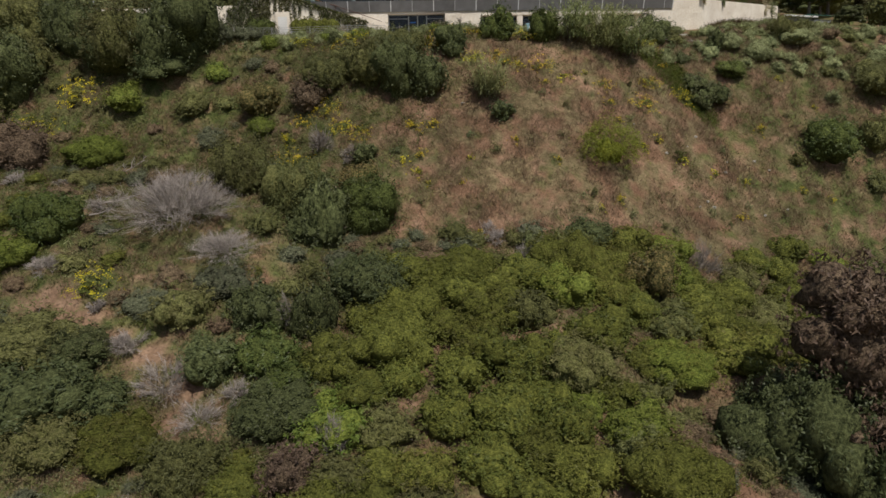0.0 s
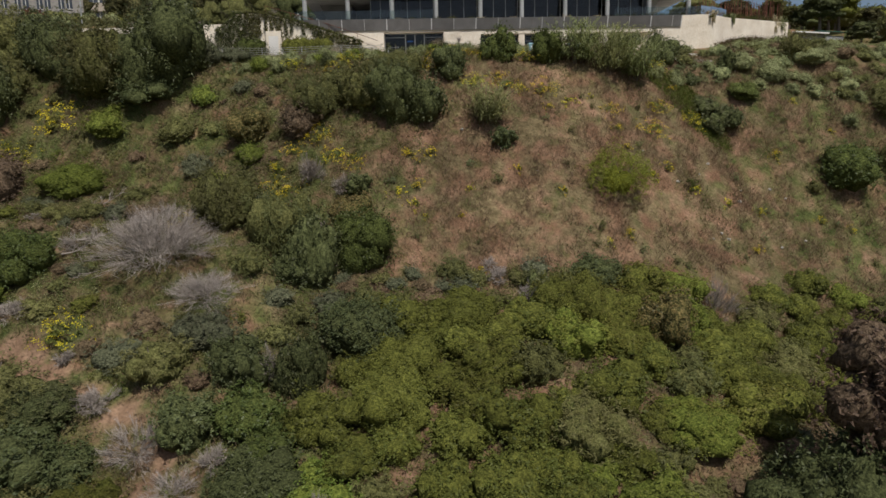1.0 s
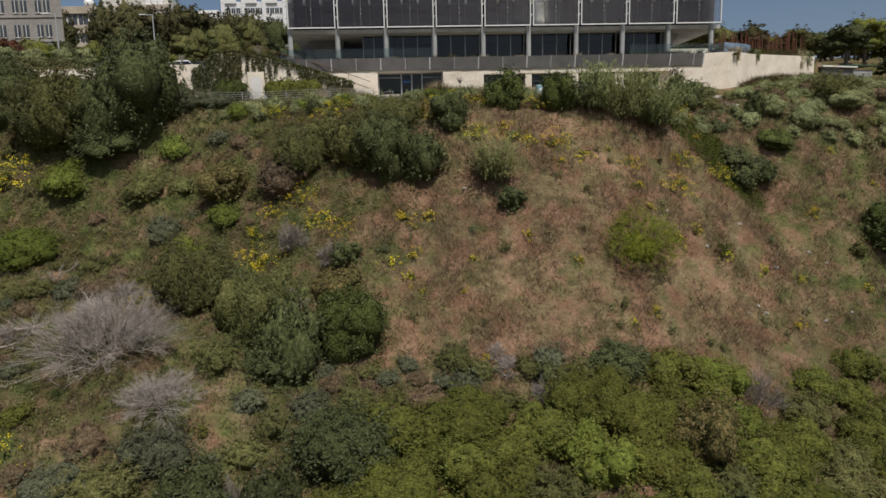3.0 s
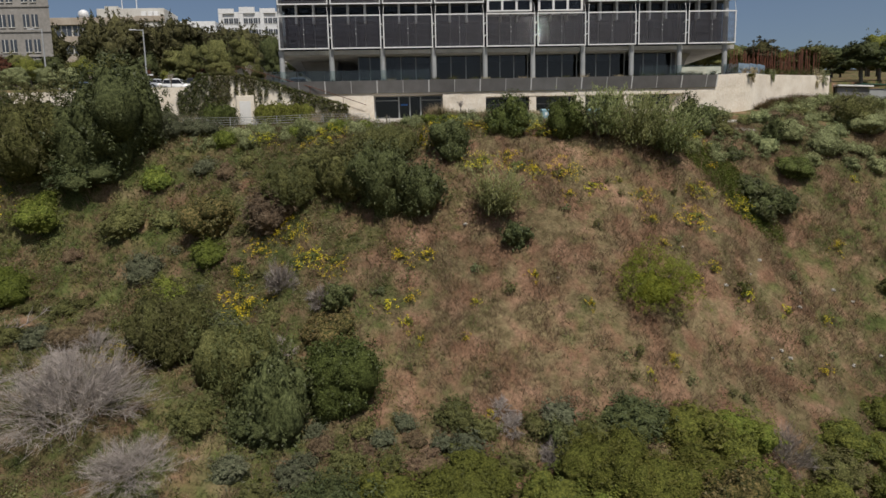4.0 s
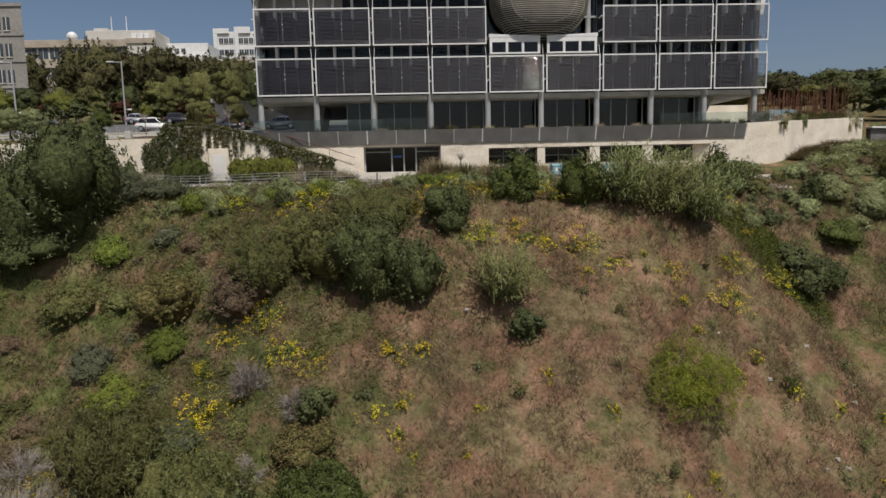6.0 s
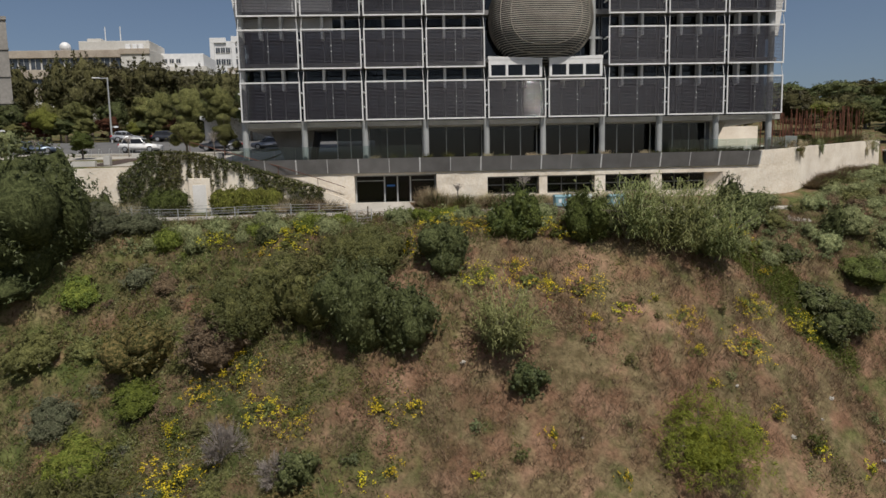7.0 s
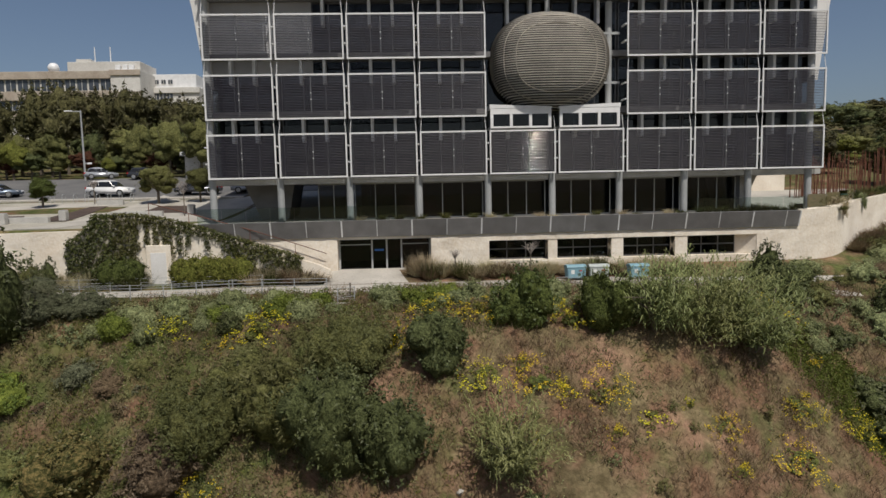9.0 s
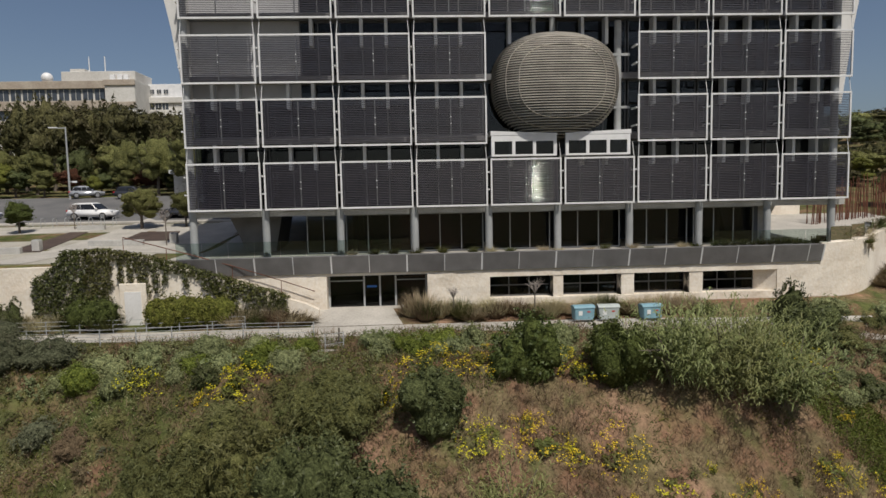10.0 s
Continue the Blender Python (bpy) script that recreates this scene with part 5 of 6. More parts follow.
low_scrub("dry_scrub", "low straw-brown dry scrub covering the hillside", 4200, "straw", 46, lambda x, y: 0.5 * west_green(x, y) + 0.07)
low_scrub("bright_herbs", "low bright green herbs in a patch on the slope", 800, "lush", 47, lambda x, y: 1.0 if ((x - 27.4 - 0.9 * (67 - y)) / 2.2) ** 2 + ((y - 67.0) / 2.6) ** 2 < 1 else 0.0)
blades("dry_grass", "pale straw-coloured dry grass on the slope", 60000, LEAF["hay"], 3, 0.58, 0.036, 5, lambda x, y: (0.2 + 0.8 * max(0, dry_share(x, y))) * (0.25 if soil(x, y) else 1.0) * smooth_step(-0.45, 0.35, noise.noise((x * 0.45, y * 0.45, 71.0))))
blades("green_grass", "low green herbs and grass on the slope", 32000, LEAF["herb"], 4, 0.34, 0.055, 5, lambda x, y: 0.0 if soil(x, y) else max(0.03 + 0.5 * smooth_step(24, 36, x) + 0.3 * smooth_step(0.15, 0.4, noise.noise((x * 0.3, y * 0.3, 83.0))), 1.0 - 1.1 * dry_share(x, y)))

# ---------------------------------------------------------------- ivy, hedges, grasses along the wall
def foliage_sheet(name, label, cat, kind_key, spots, parent=None, leaf=None, bias=0.8):
    """Leaves over given spots (x, y, z, rx, ry, rz, count): hanging or clipped growth as one plant."""
    rng = np.random.default_rng(len(spots) * 17 + 3)
    pos, out = [], []
    for x, y, z, rx, ry, rz, n in spots:
        o = unit(rng.normal(size=(n, 3)) + np.array((0, -0.5, 0.25)))
        pos.append(np.array((x, y, z)) + o * np.array((rx, ry, rz)) * rng.uniform(0.4, 1.05, (n, 1)))
        out.append(o)
    ln, wd, droop, _, _ = SHAPE[leaf or kind_key]
    me = leaf_mesh(name, np.concatenate(pos), np.concatenate(out), ln * 0.85, wd * 0.85, droop, bias, rng, LEAF[kind_key])
    return tagged(new(name, me), label, cat) if label else new(name, me)


def stair_top(x):
    pts = sorted(STAIR[3:])
    for (a, za), (b, zb) in zip(pts, pts[1:]):
        if a <= x <= b:
            return za + (zb - za) * (x - a) / (b - a)
    return 0.5


_i = random.Random(21)
spots = []
x = -19.6
while x < -4.4:
    top = stair_top(x)
    if -18.8 < x < -15.2:
        drop = top - _i.uniform(0.2, 0.7)
    elif x <= -18.8:
        drop = top - _i.uniform(0.0, 0.6)
    else:
        drop = _i.choice((0.35, 0.5, 0.9, 1.5, 1.9)) * (1.2 if x < -12 else 0.9)
    if x > -8.6:
        drop = min(drop + 0.4, top - 0.1)
    z = top + 0.1
    while z > top - drop:
        spots.append((x + _i.uniform(-0.12, 0.12), 75.75, z, 0.26, 0.2, 0.26, 26))
        z -= 0.3
    spots.append((x, 76.15, top + 0.12, 0.3, 0.4, 0.2, 34))
    x += 0.3
ivy_plant = thing("ivy", "dark green ivy hanging over the stone stair wall", "ivy")
for a, b in ((-30, -16.6), (-16.6, -12.5), (-12.5, -8.6), (-8.6, 0)):
    q = foliage_sheet("ivy_curtain", "", "", "ivy", [s for s in spots if a <= s[0] < b])
    q.parent = ivy_plant
for x0, x1, zt, yy, key in ((-12.7, -7.9, 0.75, 75.0, "mass"), (-17.4, -14.7, 0.8, 75.0, "green")):
    rng = np.random.default_rng(int(-x0 * 10))
    x = x0 + 0.7
    groups = []
    while x < x1 - 0.3:
        groups.append(blob((x, yy, 0.45), (0.95, 0.85, 0.95 + 0.2 * zt + _i.uniform(-0.12, 0.12)), 420, rng, 0.5, -0.6))
        x += 0.75
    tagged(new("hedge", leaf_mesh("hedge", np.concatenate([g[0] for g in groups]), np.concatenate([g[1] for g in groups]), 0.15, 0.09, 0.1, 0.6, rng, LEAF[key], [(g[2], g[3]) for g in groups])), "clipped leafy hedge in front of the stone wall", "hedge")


def grass_clump(x, y, w, h, key="purple", z=None):
    """A clump of soft feather grass."""
    rng = np.random.default_rng(int(x * 100) % 9973 + 7)
    n = int(230 * w)
    a, r = rng.uniform(0, math.tau, n), np.sqrt(rng.uniform(0, 1, n)) * w * 0.28
    foot = np.column_stack((np.cos(a) * r, np.sin(a) * r, np.zeros(n) - 0.05))
    d = np.column_stack((np.cos(a) * r * 2.2 + rng.normal(size=n) * 0.22, np.sin(a) * r * 2.2 + rng.normal(size=n) * 0.22, np.full(n, h) * rng.uniform(0.45, 1.15, n)))
    s = np.column_stack((-np.sin(a), np.cos(a), np.zeros(n))) * 0.030
    v = np.stack((foot - s, foot + s, foot + d), axis=1).reshape(-1, 3)
    me = bpy.data.meshes.new("tuft")
    me.from_pydata(v.tolist(), [], [(3 * k, 3 * k + 1, 3 * k + 2) for k in range(n)])
    me.materials.append(LEAF[key])
    ob = new("grass_clump", me)
    ob.matrix_basis = pose(x, y, height(x, y) if z is None else z)
    return tagged(ob, "clump of brownish feather grass beside the wall", "grass", "feather grass")


for x in [2.9 + 0.36 * k for k in range(18)] + [9.6 + 0.42 * k for k in range(29)] + [-8.2 + 0.42 * k for k in range(12)] + [-20 + 0.8 * k for k in range(7)]:
    grass_clump(x + _i.uniform(-0.2, 0.2), 75.4 + _i.uniform(-0.5, 0.6), _i.uniform(1.0, 1.8), _i.uniform(0.7, 1.25) * (1.25 if 2 < x < 4.5 else 0.9), _i.choice(("purple", "purple", "straw", "herb")))
for k in range(16):
    xx = 36 + 0.9 * k
    grass_clump(xx, wall_line(xx) - 1.0 + _i.uniform(-0.4, 0.3), _i.uniform(1.1, 1.8), _i.uniform(0.6, 1.0), "straw")


def rail(name, label, x0, x1, y, posts, gap, h=0.95, bars=4):
    """A low post-and-bar fence beside the path."""
    fence = thing(name, label, "fence", pose(0, 0, 0))
    for k in range(posts):
        x = x0 + (x1 - x0) * k / (posts - 1)
        z = height(x, y)
        part("post", boxes((x - 0.025, x + 0.025, y - 0.025, y + 0.025, z - 0.2, z + h)), M_steel, fence)
    for b in range(bars):
        for k in range(posts - 1):
            bm = bmesh.new()
            xa, xb = x0 + (x1 - x0) * k / (posts - 1), x0 + (x1 - x0) * (k + 1) / (posts - 1)
            zz = h * (0.35 + 0.62 * b / max(1, bars - 1))
            rod(bm, (xa, y - 0.03, height(xa, y) + zz), (xb, y - 0.03, height(xb, y) + zz), 0.015, n=5)
            part("bar", bm, M_steel, fence)
    return fence


rail("path_fence", "low weathered grey bar fence beside the path", -40, -2.4, 72.25, 20, 2.0)
rail("path_fence", "low weathered grey bar fence beside the path", -30, -6.8, 74.5, 13, 2.0, 0.8, 3)
rail("path_fence", "low grey bar fence along the path edge", 12.0, 19.0, 72.4, 5, 2.0, 0.55, 2)
# thin post and dead stem at the step
part("post", rod(bmesh.new(), (-0.9, 71.2, -1.8), (-0.86, 71.2, 0.0), 0.05, n=8), M_bark, rail("gate", "small weathered gate beside the steps", -1.6, -0.6, 70.9, 2, 1, 0.9, 2))


# ---------------------------------------------------------------- bins
M_binblue = surface("pale_blue_plastic", (0.16, 0.30, 0.36), (0.24, 0.40, 0.46), 2.0, 0.5, 0.03)
M_bingrey = surface("grey_bin_plastic", (0.36, 0.40, 0.38), (0.48, 0.52, 0.50), 2.0, 0.5, 0.03)
M_tyre = surface("black_rubber", (0.02, 0.02, 0.02), (0.04, 0.04, 0.04), 4.0, 0.8, 0.05)
M_sticker = surface("pale_sticker", (0.6, 0.62, 0.6), (0.75, 0.76, 0.74), 5.0, 0.6, 0.0)
M_redmark = surface("red_mark", (0.4, 0.04, 0.03), (0.55, 0.07, 0.05), 5.0, 0.6, 0.0)


def bin_(x, y, mat, turn, word):
    ob = thing("waste_container", f"{word} wheeled plastic waste container on the path", "waste container", pose(x, y, height(x, y) + 0.03, 0, 0, turn) @ Matrix.Diagonal((0.92, 0.86, 0.84, 1)), "waste containers")
    bm = prism([(-0.62, 0.16), (0.62, 0.16), (0.68, 0.98), (-0.68, 0.98)], -0.42, 0.42)
    bmesh.ops.bevel(bm, geom=list(bm.edges), offset=0.04, segments=2, affect="EDGES")
    part("body", bm, mat, ob)
    bm = prism([(-0.46, 0.985), (0.46, 0.985), (0.42, 1.1), (0.2, 1.2), (-0.2, 1.2), (-0.42, 1.1)], -0.72, 0.72, "x")
    bmesh.ops.bevel(bm, geom=list(bm.edges), offset=0.025, segments=1, affect="EDGES")
    part("lid", bm, mat, ob, "domed lid")
    part("label_sheet", boxes((-0.42, -0.16, -0.435, -0.425, 0.5, 0.82)), M_sticker, ob, "pale paper label")
    part("mark", boxes((0.16, 0.36, -0.435, -0.425, 0.7, 0.8)), M_redmark, ob, "red mark")
    for a in (-0.5, 0.5):
        for b in (-0.3, 0.3):
            part("wheel", rod(bmesh.new(), (a - 0.03, b, 0.08), (a + 0.03, b, 0.08), 0.085, n=12), M_tyre, ob)


bin_(13.55, 73.95, M_binblue, 4, "pale blue")
bin_(15.1, 74.0, M_bingrey, -3, "grey-green")
bin_(17.75, 74.05, M_binblue, 6, "pale blue")


# ---------------------------------------------------------------- terrace rail, hanging plants, fences
glass_rail = thing("glass_balustrade", "frameless clear glass balustrade on the terrace edge", "balustrade", pose(0, 0, 0))
for x0, x1 in [(-11.6 + 1.64 * k, -11.6 + 1.64 * k + 1.6) for k in range(9)] + [(23.0 + 1.6 * k, 23.0 + 1.6 * k + 1.56) for k in range(5)]:
    part("pane", boxes((x0, x1, FY - 0.1, FY - 0.08, TERR, TERR + 1.05)), M_clear, glass_rail)
for k in range(4):
    xa, xb = 31.3 + 1.6 * k, 31.3 + 1.6 * (k + 1) - 0.05
    ya, yb = wall_line(xa) + 0.5, wall_line(xb) + 0.5
    za = TERR + 0.15 + 1.1 * (xa - 31.2) / 18.8
    bm = bmesh.new()
    d = Vector((xb - xa, yb - ya, 0)).normalized()
    nn = Vector((d.y, -d.x, 0)) * 0.01
    lo = [(xa, ya), (xb, yb)]
    vs = [bm.verts.new((px + s * nn.x, py + s * nn.y, za + q)) for s in (-1, 1) for (px, py) in lo for q in (-0.1, 1.0)]
    for f in ((0, 2, 3, 1), (4, 5, 7, 6), (0, 1, 5, 4), (2, 6, 7, 3), (1, 3, 7, 5), (0, 4, 6, 2)):
        bm.faces.new([vs[q] for q in f])
    part("pane", bm, M_clear, glass_rail)
for x, key, w in ((34.6, "purple", 0.55), (38.6, "greyg", 0.45), (47.3, "purple", 1.0), (48.6, "greyg", 0.8)):
    y = wall_line(x)
    z = TERR + 0.12 + 1.1 * (x - 31.2) / 18.8
    sp = [(x + _i.uniform(-0.2, 0.2) * w, y + 0.15, z + 0.25, w * 0.9, 0.4, w * 0.7, 110)] + [(x + _i.uniform(-0.3, 0.3) * w, y - 0.18, z - 0.3 * q * w, w * 0.6 / (1 + 0.35 * q), 0.15, 0.3, 70) for q in range(5)]
    foliage_sheet("trailing_plant", "dry trailing plant hanging over the pale wall", "plant", key, sp, leaf="olive")
for k in range(14):
    xx = 23.5 + 0.62 * k if k < 12 else 31.5 + 1.3 * (k - 11)
    grass_clump(xx, FY + 0.35, 0.5, _i.uniform(0.35, 0.7), "herb", TERR)
for k in range(16):
    grass_clump(-0.8 + 1.55 * k + _i.uniform(-0.4, 0.4), FY + 0.3, 0.6, _i.uniform(0.2, 0.6), _i.choice(("purple", "herb")), TERR)
for k in range(30):
    xx = 32.5 + 0.55 * k
    grass_clump(xx, wall_line(xx) + 1.0, 0.8, _i.uniform(0.4, 0.9), _i.choice(("herb", "herb", "straw")), TERR + 0.2 + 1.1 * (xx - 31.2) / 18.8)

fence = thing("rusted_pole_fence", "screen of leaning rust-brown steel poles", "fence", pose(0, 0, 0))
for k in range(104):
    u = k / 103
    x, y = 37.6 + 15 * u + _i.uniform(-0.1, 0.1), 90.0 + 7.0 * u + _i.uniform(-0.5, 0.5)
    z = 4.0 + 0.9 * u
    part("pole", rod(bmesh.new(), (x, y, z - 0.3), (x + _i.uniform(-0.25, 0.25), y + _i.uniform(-0.1, 0.1), z + _i.uniform(2.6, 3.9)), 0.04, 0.028, n=5), M_rust, fence)
part("low_wall", boxes((18.0, 40.5, 96.0, 96.4, 3.0, 6.6)), M_stone, terrace, "pale stone garden wall")
pl = thing("planter_strip", "planted strip behind the curving wall", "ground", kind="structure")
strip("strip_soil", [((x, wall_line(x) + 0.55), (x, wall_line(x) + 2.4)) for x in [31.5 + 1.5 * i for i in range(14)]], M_soil, pl, "dark soil", 0.55, 0.9)
strip("plaza", [((x, wall_line(x) + 2.4), (x, max(96.2, wall_line(x) + 6))) for x in [30.6 + 1.5 * i for i in range(12)]], M_paving, terrace, "pale plaza paving", 0.09)
# shed by the wall's end
shed = thing("shed", "low grey shed with a flat pale roof", "shed", pose(53.8, 93.5, 1.9, 0, 0, 18))
part("wall", boxes((-2.6, 2.6, -1.6, 1.6, -1.2, 1.55), bevel=0.02), M_zinc, shed)
part("roof", boxes((-3.0, 3.0, -2.0, 2.0, 1.56, 1.74), bevel=0.02), M_whitewall, shed, "pale flat roof")
part("roof_sheet", boxes((1.0, 6.5, -1.9, 1.8, 1.85, 1.95)), surface("green_sheet", (0.02, 0.07, 0.05), (0.03, 0.1, 0.07), 2, 0.5, 0.02), shed, "dark green roof sheet")
part("gate", boxes((2.8, 6.3, -1.5, -1.45, -1.0, 1.4)), M_steel, shed, "grey mesh gate")


# ---------------------------------------------------------------- upper park and road
road_ = thing("road", "grey asphalt access road and parking", "road", kind="structure")
strip("carriageway", [((x, 99.8 - 0.02 * x), (x, 120.0)) for x in [-110 + 6 * i for i in range(17)]], M_asphalt, road_, "", 0.05, 0.4)
strip("carriageway", [((x, 104.0), (x, 118.0)) for x in [-16 + 6 * i for i in range(8)]], M_asphalt, road_, "", 0.045, 0.4)
strip("kerb", [((x, 99.0 - 0.02 * x), (x, 99.8 - 0.02 * x)) for x in [-110 + 6 * i for i in range(17)]], M_paving, road_, "pale kerb", 0.17, 0.4)
park = thing("park_paving", "curving pale garden paths and lawns", "paving", kind="structure")
strip("lawn_strip", [((x, 78.4), (x, 99.0)) for x in [-60 + 3 * i for i in range(16)]], surface("pale_gravel", (0.30, 0.28, 0.23), (0.42, 0.39, 0.33), 0.5, 0.9, 0.2, fine=7), park, "", 0.03)
strip("garden_path", [((-24.6 + 0.1 * k, 78.5 + 1.35 * k + (0.0 if k < 8 else 0.3 * (k - 8))), (-21.9 + 0.13 * k, 78.5 + 1.25 * k)) for k in range(17)], M_paving, park, "pale curving path", 0.06)
strip("garden_path", [((-60 + 3.2 * k, 88 + 8 * smooth_step(0, 12, k)), (-60 + 3.2 * k, 90.5 + 8 * smooth_step(0, 12, k))) for k in range(12)], M_paving, park, "pale curving path", 0.07)
strip("plaza", [((x, 84.0 - 1.2 * smooth_step(-19, -13, x)), (x, 97.5 + 6 * smooth_step(-17, -10, x))) for x in [-19.4 + 1.8 * k for k in range(29)]], M_paving, park, "pale plaza paving", 0.065)
strip("soil_bed", [((-27.2, 85.2 + k), (-24.4 - 0.12 * k, 85.2 + k)) for k in range(11)], M_soil, park, "dark mulch bed", 0.08)
strip("soil_bed", [((-20.6, 89.5 + k), (-16.2 - 0.2 * k, 89.5 + k)) for k in range(6)], M_soil, park, "dark mulch bed", 0.085)
strip("soil_bed", [((-40, 84.5 + k), (-30.0, 84.5 + k)) for k in range(6)], M_soil, park, "dark mulch bed", 0.085)
for x0, x1, y in ((-21.9, -17.7, 87.4), (-31.5, -25.4, 84.5), (-27.0, -24.6, 96.2)):
    part("planter_wall", boxes((x0, x1, y, y + 0.4, 3.0, height(0.5 * (x0 + x1), y) + 0.5), bevel=0.02), M_concrete, park, "low concrete planter wall")
for x, y in ((-24.9, 85.9), (-15.6, 88.3), (-28.5, 84.0)):
    b = thing("litter_bin", "small grey concrete litter bin beside the path", "litter bin", pose(x, y, height(x, y)))
    part("body", boxes((-0.28, 0.28, -0.28, 0.28, 0, 0.85), bevel=0.04), M_concrete, b)
    part("rim", boxes((-0.24, 0.24, -0.24, 0.24, 0.852, 0.9), bevel=0.02), M_steel, b)
for k in range(9):
    x, y = -33.5 + 1.1 * k, 98.6
    b = thing("bicycle_rack", "grey steel hoop bicycle rack beside the road", "bicycle rack", pose(x, y, height(x, y)), "bicycle racks")
    bm = bmesh.new()
    pts = [Vector((0, -0.35, -0.1)), Vector((0, -0.35, 0.7)), Vector((0, -0.2, 0.85)), Vector((0, 0.2, 0.85)), Vector((0, 0.35, 0.7)), Vector((0, 0.35, -0.1))]
    for p, q in zip(pts, pts[1:]):
        rod(bm, p, q, 0.03, n=6)
    part("hoop", bm, M_steel, b)


def street_lamp(x, y, h, turn=0):
    ob = thing("street_lamp", "tall grey steel street lamp with one arm", "street lamp", pose(x, y, height(x, y), 0, 0, turn), "street lamps")
    part("pole", rod(bmesh.new(), (0, 0, -0.2), (0, 0, h), 0.13, 0.09, n=12), M_steel, ob)
    part("arm", boxes((-1.5, 0.06, -0.05, 0.05, h - 0.16, h - 0.04)), M_steel, ob)
    bm = boxes((-2.0, -1.0, -0.14, 0.14, h - 0.12, h + 0.02), bevel=0.03)
    part("lamp_head", bm, M_white, ob, "flat pale lamp head")
    part("small_arm", boxes((0.05, 0.75, -0.04, 0.04, h * 0.24, h * 0.25 + 0.05)), M_steel, ob)
    part("sign", boxes((0.4, 0.95, -0.06, 0.06, h * 0.235, h * 0.26)), M_white, ob)


street_lamp(-38.3, 117.8, 8.8)
street_lamp(-50.5, 113.0, 8.8)
street_lamp(-16.8, 128.0, 8.6, 180)
street_lamp(-78.0, 120.0, 8.8)


# ---------------------------------------------------------------- cars
M_carwhite = surface("white_car_paint", (0.70, 0.70, 0.70), (0.78, 0.78, 0.78), 1.0, 0.25, 0.0)
M_carsilver = surface("silver_car_paint", (0.40, 0.42, 0.45), (0.48, 0.50, 0.53), 1.0, 0.3, 0.0, metal=0.5)
M_cardark = surface("dark_grey_car_paint", (0.05, 0.055, 0.065), (0.08, 0.085, 0.1), 1.0, 0.25, 0.0, metal=0.4)
M_carblue = surface("blue_grey_car_paint", (0.10, 0.13, 0.18), (0.15, 0.19, 0.25), 1.0, 0.3, 0.0, metal=0.4)
M_carglass = surface("dark_car_glass", (0.012, 0.013, 0.015), (0.02, 0.021, 0.024), 1.0, 0.08, 0.0)
M_rim = surface("alloy_rim", (0.45, 0.45, 0.46), (0.6, 0.6, 0.6), 3.0, 0.35, 0.0, metal=0.8)
M_tail = surface("red_tail_light", (0.3, 0.01, 0.01), (0.45, 0.02, 0.02), 3.0, 0.3, 0.0)
M_head = surface("clear_headlight", (0.6, 0.62, 0.64), (0.75, 0.77, 0.8), 3.0, 0.15, 0.0)


